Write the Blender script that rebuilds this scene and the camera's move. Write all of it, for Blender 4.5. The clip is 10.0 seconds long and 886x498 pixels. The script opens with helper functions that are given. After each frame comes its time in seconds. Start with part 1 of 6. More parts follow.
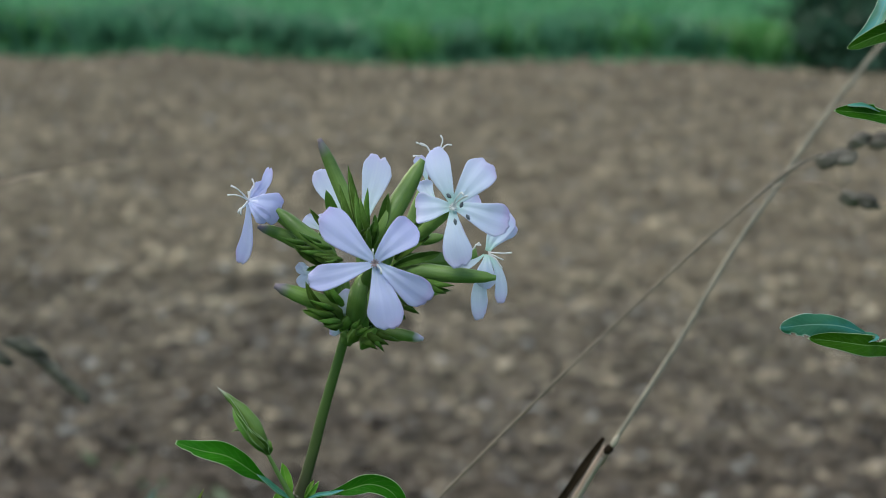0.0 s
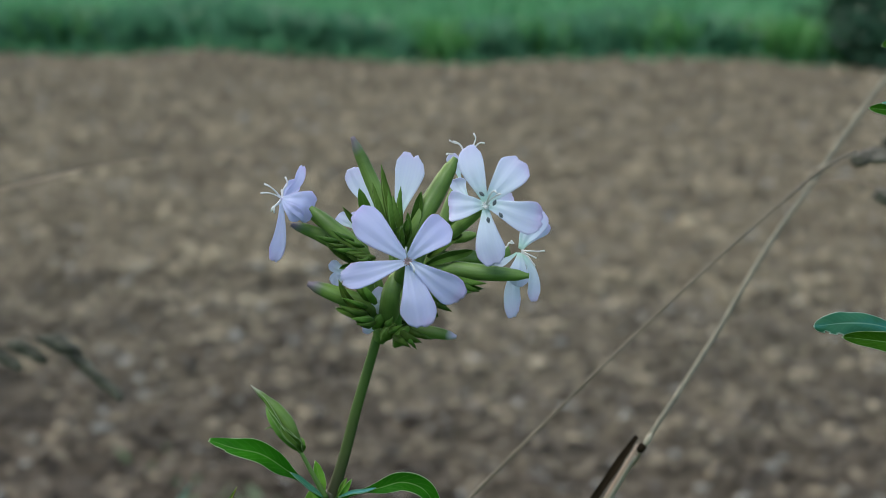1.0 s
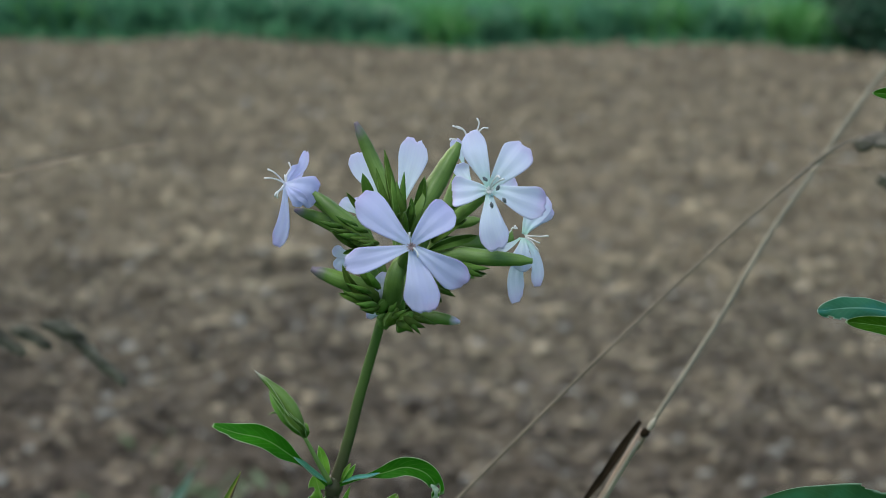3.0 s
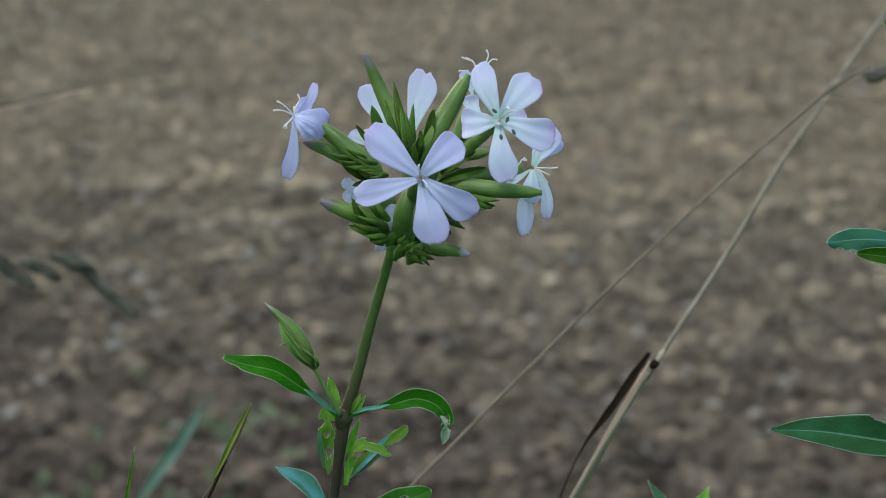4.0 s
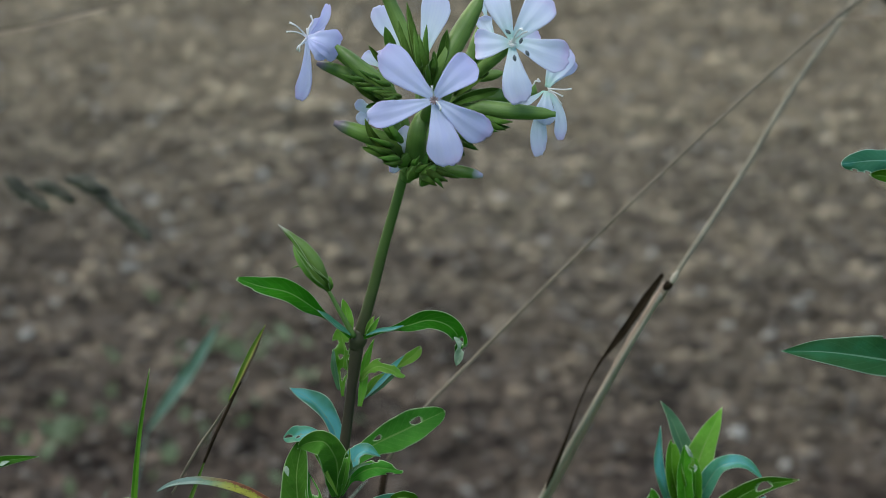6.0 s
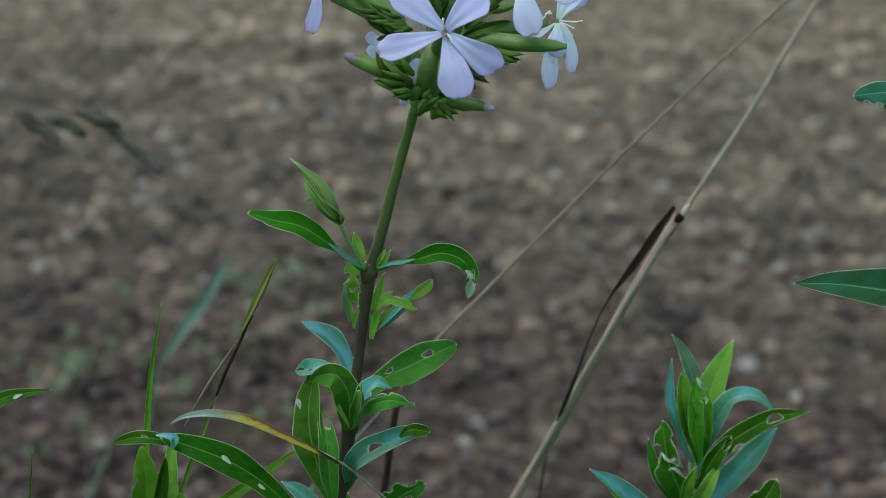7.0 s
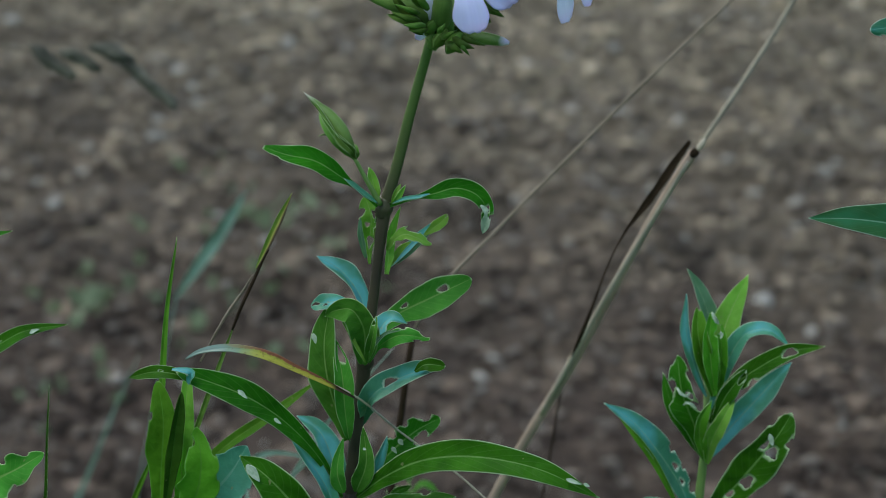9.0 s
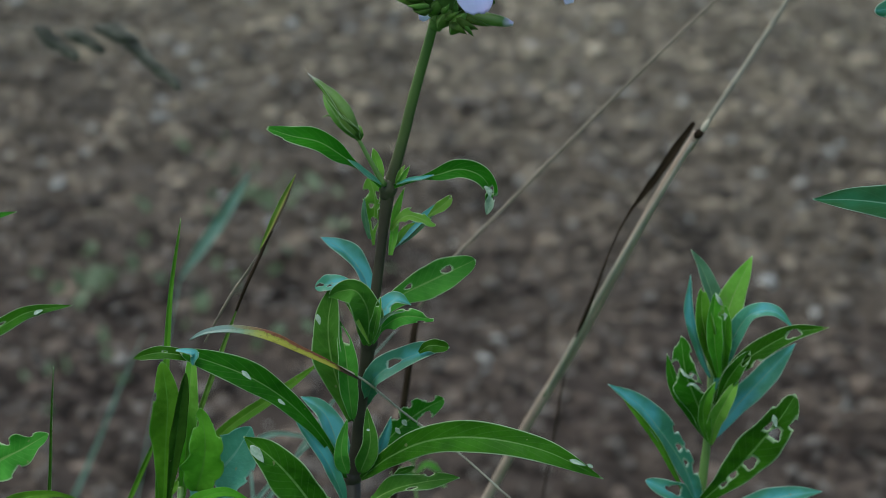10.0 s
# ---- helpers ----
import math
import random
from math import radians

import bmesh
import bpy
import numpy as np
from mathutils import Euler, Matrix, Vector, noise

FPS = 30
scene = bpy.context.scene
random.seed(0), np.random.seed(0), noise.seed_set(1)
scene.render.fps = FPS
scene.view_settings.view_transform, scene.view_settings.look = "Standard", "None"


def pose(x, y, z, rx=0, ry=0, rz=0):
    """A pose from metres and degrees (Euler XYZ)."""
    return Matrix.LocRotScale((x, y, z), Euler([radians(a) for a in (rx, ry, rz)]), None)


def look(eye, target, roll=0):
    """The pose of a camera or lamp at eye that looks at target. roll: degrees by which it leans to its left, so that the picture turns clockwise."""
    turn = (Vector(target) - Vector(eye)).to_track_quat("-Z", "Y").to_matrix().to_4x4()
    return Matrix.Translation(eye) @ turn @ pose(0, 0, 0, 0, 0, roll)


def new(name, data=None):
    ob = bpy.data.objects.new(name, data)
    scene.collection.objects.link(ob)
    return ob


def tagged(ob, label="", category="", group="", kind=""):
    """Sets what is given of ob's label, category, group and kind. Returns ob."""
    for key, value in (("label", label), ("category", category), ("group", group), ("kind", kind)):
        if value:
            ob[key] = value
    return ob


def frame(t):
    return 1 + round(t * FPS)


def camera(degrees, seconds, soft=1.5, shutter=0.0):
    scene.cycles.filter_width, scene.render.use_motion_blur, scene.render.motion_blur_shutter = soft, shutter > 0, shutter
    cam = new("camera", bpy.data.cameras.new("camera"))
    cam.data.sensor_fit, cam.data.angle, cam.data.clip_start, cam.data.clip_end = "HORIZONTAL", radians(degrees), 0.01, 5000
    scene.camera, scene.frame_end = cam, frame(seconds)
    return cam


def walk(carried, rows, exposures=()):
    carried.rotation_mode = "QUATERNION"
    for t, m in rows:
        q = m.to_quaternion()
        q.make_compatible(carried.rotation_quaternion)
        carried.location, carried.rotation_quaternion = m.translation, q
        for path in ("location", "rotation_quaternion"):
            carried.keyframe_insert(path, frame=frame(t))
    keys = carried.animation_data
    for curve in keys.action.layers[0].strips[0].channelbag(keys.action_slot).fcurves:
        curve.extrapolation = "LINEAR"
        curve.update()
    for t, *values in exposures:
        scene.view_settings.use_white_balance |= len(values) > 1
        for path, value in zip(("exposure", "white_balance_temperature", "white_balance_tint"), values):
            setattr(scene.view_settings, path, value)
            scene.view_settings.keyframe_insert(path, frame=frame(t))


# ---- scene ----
cam = camera(24.0, 10.0, soft=0.7)
cam.data.dof.use_dof = True
cam.data.dof.focus_distance = 0.508
cam.data.dof.aperture_fstop = 22.0
EYE = 1.2
# seconds, yaw, pitch, roll of a camera that turns where it stands
ROWS = [
    (0, -0.921, -10.587, 0.144),
    (0.5, -0.248, -10.62, 0.046),
    (1, 0.0, -10.641, 0.0),
    (1.5, -0.032, -10.691, 0.003),
    (2, -0.008, -10.742, -0.031),
    (3.3, 0.153, -11.408, -0.061),
    (3.5, 0.201, -11.812, -0.07),
    (4, 0.367, -12.917, -0.195),
    (4.5, 0.466, -13.495, -0.201),
    (5, 0.539, -13.822, -0.245),
    (5.5, 0.622, -14.297, -0.269),
    (5.7, 0.671, -14.576, -0.278),
    (6.8, 1.038, -16.566, -0.526),
    (7, 1.096, -16.907, -0.537),
    (7.5, 1.165, -17.389, -0.588),
    (8, 1.409, -17.946, -0.626),
    (8.5, 1.491, -18.288, -0.705),
    (9, 1.552, -18.692, -0.703),
    (9.5, 1.594, -18.98, -0.747),
    (10, 1.673, -19.211, -0.723),
]
STOPS = [(0.0, -0.07, 6400, 4), (4.5, -0.07, 6380, 4), (7.5, -0.08, 6230, 3), (10.0, -0.09, 6020, 2)]
walk(cam, [(t, pose(0, 0, EYE, 90 + pitch, 0, yaw) @ pose(0, 0, 0, 0, 0, roll)) for t, yaw, pitch, roll in ROWS], STOPS)

# ---- light: a dull evening sky, no hard shadows ----
world = bpy.data.worlds.new("evening_sky")
scene.world = world
world.use_nodes = True
wn = world.node_tree.nodes
sky = wn.new("ShaderNodeTexSky")
sky.sky_type = "NISHITA"
sky.sun_disc = False
sky.sun_elevation, sky.sun_rotation = radians(38), radians(-40)
sky.air_density, sky.dust_density = 1.0, 3.0
wn["Background"].inputs["Strength"].default_value = 0.195
world.node_tree.links.new(sky.outputs["Color"], wn["Background"].inputs["Color"])
sun = new("sun", bpy.data.lights.new("sun", "SUN"))
sun.data.energy, sun.data.angle, sun.data.color = 2.2, radians(35), (1.0, 0.96, 0.9)
sun.matrix_world = look((0, 0, 0), (0.2, 0.5, -0.84))


# ---- materials ----
class Mat:
    """A small wrapper to wire shader nodes."""

    def __init__(self, name):
        self.m = bpy.data.materials.new(name)
        self.m.use_nodes = True
        self.t = self.m.node_tree
        self.b = self.t.nodes["Principled BSDF"]

    def n(self, kind, **sets):
        node = self.t.nodes.new("ShaderNode" + kind)
        if "operation" in sets:
            node.operation = sets["operation"]
        if "blend_type" in sets:
            node.blend_type = sets["blend_type"]
        if "uv_map" in sets:
            node.uv_map = sets["uv_map"]
        if "attribute_name" in sets:
            node.attribute_name = sets["attribute_name"]
        return node

    def link(self, a, b):
        self.t.links.new(a, b)

    def noise(self, scale, detail=3.0, rough=0.55, coord="Object"):
        tc = self.n("TexCoord")
        node = self.n("TexNoise")
        node.inputs["Scale"].default_value, node.inputs["Detail"].default_value = scale, detail
        node.inputs["Roughness"].default_value = rough
        self.link(tc.outputs[coord], node.inputs["Vector"])
        return node.outputs["Fac"]

    def ramp(self, fac, *stops):
        node = self.n("ValToRGB")
        el = node.color_ramp.elements
        while len(el) < len(stops):
            el.new(0.5)
        for e, (pos, col) in zip(el, stops):
            e.position, e.color = pos, (*col, 1)
        self.link(fac, node.inputs["Fac"])
        return node.outputs["Color"]

    def mix(self, fac, a, b, how="MIX"):
        node = self.n("MixRGB", blend_type=how)
        for sock, value in zip(node.inputs, (fac, a, b)):
            if isinstance(value, (int, float)):
                sock.default_value = value
            elif isinstance(value, tuple):
                sock.default_value = (*value, 1)
            else:
                self.link(value, sock)
        return node.outputs["Color"]

    def math(self, op, a, b=0.0, c=0.0):
        node = self.n("Math", operation=op)
        for sock, value in zip(node.inputs, (a, b, c)):
            if isinstance(value, (int, float)):
                sock.default_value = value
            else:
                self.link(value, sock)
        return node.outputs["Value"]

    def bump(self, height, strength, dist):
        node = self.n("Bump")
        node.inputs["Strength"].default_value, node.inputs["Distance"].default_value = strength, dist
        self.link(height, node.inputs["Height"])
        self.link(node.outputs["Normal"], self.b.inputs["Normal"])

    def set(self, **sets):
        for key, value in sets.items():
            sock = self.b.inputs[key.replace("_", " ")]
            if isinstance(value, (int, float)):
                sock.default_value = value
            elif isinstance(value, tuple):
                sock.default_value = (*value, 1)
            else:
                self.link(value, sock)
        return self

    def thin(self, color, share):
        """Lets light through, as a leaf or petal does."""
        tr = self.n("BsdfTranslucent")
        if isinstance(color, tuple):
            tr.inputs["Color"].default_value = (*color, 1)
        else:
            self.link(color, tr.inputs["Color"])
        mixer = self.n("MixShader")
        mixer.inputs[0].default_value = share
        self.link(self.b.outputs[0], mixer.inputs[1])
        self.link(tr.outputs[0], mixer.inputs[2])
        self.link(mixer.outputs[0], self.t.nodes["Material Output"].inputs["Surface"])


def leaf_mat(name, low, high, rib, rough=0.5, coat=0.04, share=0.3, sky_sheen=None, margin=0.95):
    """Leaf skin: mottled green, a pale midrib along its middle, fine side veins, a pale margin."""
    m = Mat(name)
    uv = m.n("UVMap", uv_map="UVMap")
    sep = m.n("SeparateXYZ")
    m.link(uv.outputs["UV"], sep.inputs[0])
    across = m.math("ABSOLUTE", m.math("SUBTRACT", sep.outputs["X"], 0.5))
    taper = m.math("MULTIPLY_ADD", sep.outputs["Y"], -0.026, 0.034)
    ribs = m.ramp(m.math("SUBTRACT", across, taper), (0.0, (1, 1, 1)), (0.012, (0, 0, 0)))
    vein = m.math("SINE", m.math("MULTIPLY", m.math("SUBTRACT", sep.outputs["Y"], m.math("MULTIPLY", across, 0.35)), 85.0))
    vein = m.math("GREATER_THAN", vein, 0.93)
    rim = m.n("Attribute", attribute_name="rim")
    worn = m.math("MULTIPLY", rim.outputs["Fac"], m.math("MULTIPLY_ADD", m.noise(75, 3, 0.7), 1.7, 0.25))
    edge = m.ramp(worn, (0.3, (0, 0, 0)), (0.95, (margin, margin, margin)))
    info = m.n("ObjectInfo")
    col = m.ramp(m.noise(160, 4), (0.3, low), (0.75, high))
    fine = m.noise(1800, 2)
    col = m.mix(m.math("MULTIPLY", fine, 0.04), col, rib)
    pale = m.ramp(m.noise(38, 3, 0.6), (0.35, (0.74, 0.76, 0.72)), (0.68, (1.22, 1.18, 1.2)))
    col = m.mix(0.8, col, pale, "MULTIPLY")
    col = m.mix(m.math("MULTIPLY", vein, 0.10), col, rib)
    hsv = m.n("HueSaturation")
    m.link(m.math("MULTIPLY_ADD", info.outputs["Random"], 0.024, 0.482), hsv.inputs["Hue"])
    m.link(m.math("MULTIPLY_ADD", info.outputs["Random"], 0.44, 0.76), hsv.inputs["Value"])
    m.link(col, hsv.inputs["Color"])
    col = hsv.outputs["Color"]
    if sky_sheen:
        # patchy blue-green: the sky's reflection painted into the leaf colour
        sheen_mask = m.math("SUBTRACT", m.math("MULTIPLY_ADD", m.noise(55, 3), 2.0, -0.28), m.math("MULTIPLY", across, 0.75))
        col = m.mix(m.ramp(sheen_mask, (0.42, (0.25, 0.25, 0.25)), (0.72, (1, 1, 1))), col, sky_sheen)
    spot = m.math("GREATER_THAN", m.noise(420, 1), 0.77)
    col = m.mix(m.math("MULTIPLY", spot, 0.5), col, (0.30, 0.30, 0.14))
    col = m.mix(m.math("MULTIPLY", ribs, 0.6), col, rib)
    col = m.mix(edge, col, tuple(0.24 + 0.9 * c for c in rib))
    m.set(Base_Color=col, Roughness=rough, Coat_Weight=coat, Coat_Roughness=0.35)
    m.b.inputs["Specular IOR Level"].default_value = 0.1
    h = m.math("ADD", m.math("MULTIPLY", fine, 0.6), m.math("MULTIPLY", vein, -0.25))
    m.bump(m.math("ADD", h, m.math("MULTIPLY", m.noise(120, 3), 8.0)), 0.6, 0.0003)
    m.thin(col, share)
    return m.m


LEAF = leaf_mat("soapwort_leaf", (0.023, 0.137, 0.004), (0.047, 0.225, 0.008), (0.24, 0.42, 0.12), 0.45, 0.0)
LEAF_UNDER = leaf_mat("soapwort_leaf_underside", (0.10, 0.22, 0.12), (0.14, 0.28, 0.16), (0.28, 0.42, 0.24), 0.6, 0.05)
# leaves with sky reflection put into their colour, from strong to faint
TEAL = leaf_mat("soapwort_leaf_painted_sheen", (0.055, 0.22, 0.08), (0.10, 0.33, 0.14), (0.26, 0.44, 0.30), 0.4, 0.3, 0.3, (0.14, 0.465, 0.485))
MID_TEAL = leaf_mat("soapwort_leaf_half_sheen", (0.03, 0.13, 0.05), (0.05, 0.20, 0.08), (0.24, 0.44, 0.34), 0.4, 0.2, 0.3, (0.05, 0.235, 0.20))
DEEP_TEAL = leaf_mat("soapwort_leaf_faint_sheen", (0.028, 0.125, 0.03), (0.05, 0.19, 0.055), (0.22, 0.40, 0.26), 0.4, 0.2, 0.3, (0.038, 0.165, 0.07), 0.6)
YOUNG = leaf_mat("young_leaf", (0.185, 0.43, 0.055), (0.31, 0.62, 0.105), (0.42, 0.56, 0.22), 0.55, 0.0, 0.4)
MIDGREEN = leaf_mat("soapwort_upright_leaf", (0.058, 0.25, 0.024), (0.105, 0.365, 0.046), (0.30, 0.46, 0.14), 0.55, 0.0)
SHOOT_LEAF = leaf_mat("young_shoot_leaf", (0.07, 0.25, 0.012), (0.125, 0.38, 0.028), (0.24, 0.44, 0.10), 0.5, 0.0, 0.3, None, 0.55)
BRACT = leaf_mat("bract_green", (0.034, 0.085, 0.010), (0.10, 0.205, 0.034), (0.13, 0.24, 0.05), 0.45, 0.05, 0.15, None, 0.3)
SEPAL = leaf_mat("pale_edged_sepal", (0.085, 0.21, 0.030), (0.175, 0.36, 0.070), (0.30, 0.44, 0.18), 0.5, 0.05, 0.25, None, 0.95)
PALE_BRACT = leaf_mat("pale_bract_green", (0.062, 0.155, 0.018), (0.155, 0.31, 0.055), (0.26, 0.42, 0.13), 0.45, 0.05, 0.2, None, 0.6)
GRASS = leaf_mat("grass_blade", (0.08, 0.24, 0.015), (0.14, 0.34, 0.03), (0.24, 0.40, 0.08), 0.5, 0.05, 0.35, None, 0.45)
WEED_LEAF = leaf_mat("soft_weed_leaf", (0.075, 0.26, 0.012), (0.145, 0.40, 0.03), (0.13, 0.31, 0.04), 0.6, 0.0, 0.35, None, 0.25)
# darker copy of the weed leaf, with a fold's shade in its colour
SHADED_WEED = leaf_mat("shaded_weed_leaf", (0.022, 0.085, 0.006), (0.045, 0.15, 0.012), (0.05, 0.14, 0.02), 0.6, 0.0, 0.2, None, 0.0)
WEED_BLUE = leaf_mat("blue_green_weed_leaf", (0.10, 0.38, 0.27), (0.17, 0.53, 0.42), (0.24, 0.46, 0.36), 0.5, 0.05, 0.3, None, 0.35)
FAR_GRASS = leaf_mat("blue_green_grass", (0.20, 0.33, 0.27), (0.28, 0.42, 0.35), (0.21, 0.28, 0.22), 0.6, 0.05, 0.3)


def autumn_mat():
    """A dying grass leaf: green turning yellow, then red and brown along its length."""
    m = Mat("reddened_grass_leaf")
    uv = m.n("UVMap", uv_map="UVMap")
    sep = m.n("SeparateXYZ")
    m.link(uv.outputs["UV"], sep.inputs[0])
    along = m.math("ADD", sep.outputs["Y"], m.math("MULTIPLY", m.math("SUBTRACT", m.noise(300, 3), 0.5), 0.18))
    yellow = m.ramp(along, (0.0, (0.04, 0.025, 0.02)), (0.14, (0.10, 0.05, 0.03)), (0.20, (0.50, 0.45, 0.06)),
                    (0.58, (0.44, 0.44, 0.07)), (0.72, (0.20, 0.30, 0.18)), (0.8, (0.22, 0.32, 0.28)))
    red = m.ramp(along, (0.0, (0.04, 0.025, 0.02)), (0.14, (0.10, 0.05, 0.03)), (0.22, (0.24, 0.09, 0.05)),
                 (0.55, (0.34, 0.13, 0.08)), (0.70, (0.30, 0.26, 0.12)), (0.8, (0.22, 0.32, 0.28)))
    side = m.math("GREATER_THAN", m.math("ADD", sep.outputs["X"], m.math("MULTIPLY", m.noise(330, 4, 0.75), 0.9)), 1.17)
    col = m.mix(side, yellow, red)
    fleck = m.math("GREATER_THAN", m.noise(520, 3, 0.7), 0.6)
    col = m.mix(m.math("MULTIPLY", fleck, 0.4), col, (0.10, 0.07, 0.03))
    m.set(Base_Color=col, Roughness=0.5)
    m.bump(m.noise(900, 2), 0.3, 0.0003)
    m.thin(col, 0.25)
    return m.m


RED = autumn_mat()


def striped_mat():
    """A grass tip dying in stripes along its length: green, yellow and brown."""
    m = Mat("striped_grass_tip")
    uv = m.n("UVMap", uv_map="UVMap")
    sep = m.n("SeparateXYZ")
    m.link(uv.outputs["UV"], sep.inputs[0])
    f = m.math("ADD", m.math("MULTIPLY", sep.outputs["X"], 1.1), m.math("MULTIPLY", m.math("SUBTRACT", m.noise(120, 3), 0.5), 0.5))
    col = m.ramp(f, (0.1, (0.18, 0.33, 0.05)), (0.42, (0.30, 0.42, 0.07)), (0.66, (0.42, 0.45, 0.11)), (0.88, (0.13, 0.08, 0.035)), (0.97, (0.06, 0.045, 0.025)))
    m.set(Base_Color=col, Roughness=0.5)
    m.thin(col, 0.25)
    return m.m


STRIPED = striped_mat()


def stem_mat(name, a, b, c=None):
    m = Mat(name)
    col = m.ramp(m.noise(90, 4), (0.3, a), (0.7, b))
    if c:
        tc = m.n("TexCoord")
        sep = m.n("SeparateXYZ")
        m.link(tc.outputs["Object"], sep.inputs[0])
        z = m.math("MULTIPLY", m.math("SUBTRACT", sep.outputs["Z"], 0.690), 26.0)
        z = m.math("ADD", z, m.math("MULTIPLY", m.math("SUBTRACT", m.noise(60, 3), 0.5), 0.6))
        col = m.mix(m.ramp(z, (0.0, (0, 0, 0)), (1.0, (1, 1, 1))), col, c)
    m.set(Base_Color=col, Roughness=0.42)
    m.b.inputs["Specular IOR Level"].default_value = 0.28
    m.bump(m.noise(1500, 2), 0.25, 0.0002)
    return m.m


STEM = stem_mat("soapwort_stem", (0.030, 0.025, 0.020), (0.060, 0.055, 0.034), (0.084, 0.155, 0.032))
PALE_STEM = stem_mat("young_green_stem", (0.12, 0.22, 0.06), (0.17, 0.28, 0.08))


def petal_mat(name, deep):
    """A petal: pale at its claw, bluish towards the tip; deep: how far it has turned lilac."""
    m = Mat(name)
    uv = m.n("UVMap", uv_map="UVMap")
    sep = m.n("SeparateXYZ")
    m.link(uv.outputs["UV"], sep.inputs[0])
    col = m.ramp(sep.outputs["Y"], (0.0, (0.66, 0.94, 0.76)), (0.32, (0.83, 0.94, 1.0)), (0.72, (0.78, 0.845, 1.0)), (1.0, (0.765, 0.77, 1.0)))
    info = m.n("ObjectInfo")
    col = m.mix(m.math("MULTIPLY", info.outputs["Random"], 0.22), col, (0.72, 0.71, 1.0))
    col = m.mix(deep, col, (0.60, 0.60, 0.98))
    col = m.mix(m.math("MULTIPLY", m.noise(140, 3), 0.35), col, (0.80, 0.87, 1.0))
    wave = m.math("SINE", m.math("MULTIPLY", sep.outputs["X"], 40.0))
    streak = m.math("GREATER_THAN", m.math("SINE", m.math("ADD", m.math("MULTIPLY", sep.outputs["X"], 55.0), m.math("MULTIPLY", m.noise(90, 2), 9.0))), 0.55)
    col = m.mix(m.math("MULTIPLY", streak, 0.08), col, (0.56, 0.60, 0.92))
    rim = m.n("Attribute", attribute_name="rim")
    blush = m.math("MULTIPLY", rim.outputs["Fac"], m.ramp(m.noise(130, 2), (0.45, (0.0, 0.0, 0.0)), (0.7, (0.55, 0.55, 0.55))))
    col = m.mix(blush, col, (0.70, 0.52, 0.86))
    m.set(Base_Color=col, Roughness=0.55)
    m.b.inputs["Sheen Weight"].default_value = 0.15
    h = m.math("ADD", m.math("MULTIPLY", wave, 0.25), m.noise(700, 2))
    m.bump(h, 0.12, 0.0003)
    m.thin(col, 0.42)
    return m.m


PETAL = petal_mat("petal_pale_blue", 0.05)
LILAC = petal_mat("petal_pale_lilac", 0.62)


def calyx_mat(name, tip=None):
    """Bud and calyx: green and faintly ribbed; tip: the colour of the rolled petals that show at the end."""
    m = Mat(name)
    uv = m.n("UVMap", uv_map="UVMap")
    sep = m.n("SeparateXYZ")
    m.link(uv.outputs["UV"], sep.inputs[0])
    col = m.ramp(m.noise(120, 3), (0.25, (0.075, 0.14, 0.024)), (0.7, (0.235, 0.385, 0.088)))
    line = m.math("GREATER_THAN", m.math("SINE", m.math("MULTIPLY", sep.outputs["X"], 94.2)), 0.7)
    col = m.mix(m.math("MULTIPLY", line, 0.22), col, (0.08, 0.16, 0.03))
    info = m.n("ObjectInfo")
    col = m.mix(m.math("MULTIPLY", info.outputs["Random"], 0.36), col, (0.065, 0.15, 0.022))
    if tip:
        along = m.math("ADD", sep.outputs["Y"], m.math("MULTIPLY", m.math("SUBTRACT", m.noise(260, 3), 0.5), 0.22))
        col = m.mix(m.ramp(along, (0.82, (0, 0, 0)), (0.96, (1, 1, 1))), col, tip)
    m.set(Base_Color=col, Roughness=0.5, Coat_Weight=0.1)
    m.bump(m.noise(1600, 2), 0.25, 0.0003)
    m.thin(col, 0.06)
    return m.m


CALYX = calyx_mat("calyx_green")
BUD_TIP = calyx_mat("calyx_violet_tip", (0.66, 0.58, 0.80))
PALE_TIP = calyx_mat("calyx_withered_tip", (0.44, 0.44, 0.36))
DARK_TIP = calyx_mat("calyx_dusky_tip", (0.17, 0.14, 0.18))


def plain_mat(name, a, b, scale, rough=0.6, bump=0.3, dist=0.0004, shine=0.3):
    m = Mat(name)
    f = m.noise(scale, 4)
    m.set(Base_Color=m.ramp(f, (0.3, a), (0.7, b)), Roughness=rough)
    m.b.inputs["Specular IOR Level"].default_value = shine
    m.bump(m.noise(scale * 6, 3), bump, dist)
    return m.m


SKIN = plain_mat("dried_leaf_skin", (0.26, 0.37, 0.26), (0.50, 0.58, 0.46), 900, 0.6, 0.2, 0.0002)
THROAT = plain_mat("pinkish_throat", (0.30, 0.20, 0.22), (0.50, 0.38, 0.40), 600)
FILAMENT = plain_mat("white_filament", (0.78, 0.78, 0.80), (0.88, 0.87, 0.9), 300)
ANTHER = plain_mat("dark_anther", (0.08, 0.10, 0.12), (0.16, 0.18, 0.20), 900)
STRAW = plain_mat("dry_straw", (0.25, 0.195, 0.15), (0.42, 0.332, 0.26), 60, 0.9)
OLIVE_STRAW = plain_mat("olive_dry_culm", (0.16, 0.150, 0.108), (0.25, 0.232, 0.168), 60, 0.9)
WARM_STRAW = plain_mat("brownish_dry_culm", (0.14, 0.12, 0.088), (0.225, 0.19, 0.142), 60, 0.9)
PALE_STRAW = plain_mat("pale_thin_straw", (0.36, 0.32, 0.25), (0.55, 0.5, 0.4), 90, 0.8)
SHEATH = plain_mat("pale_greenish_dry_sheath", (0.27, 0.245, 0.19), (0.40, 0.365, 0.29), 60, 0.9)
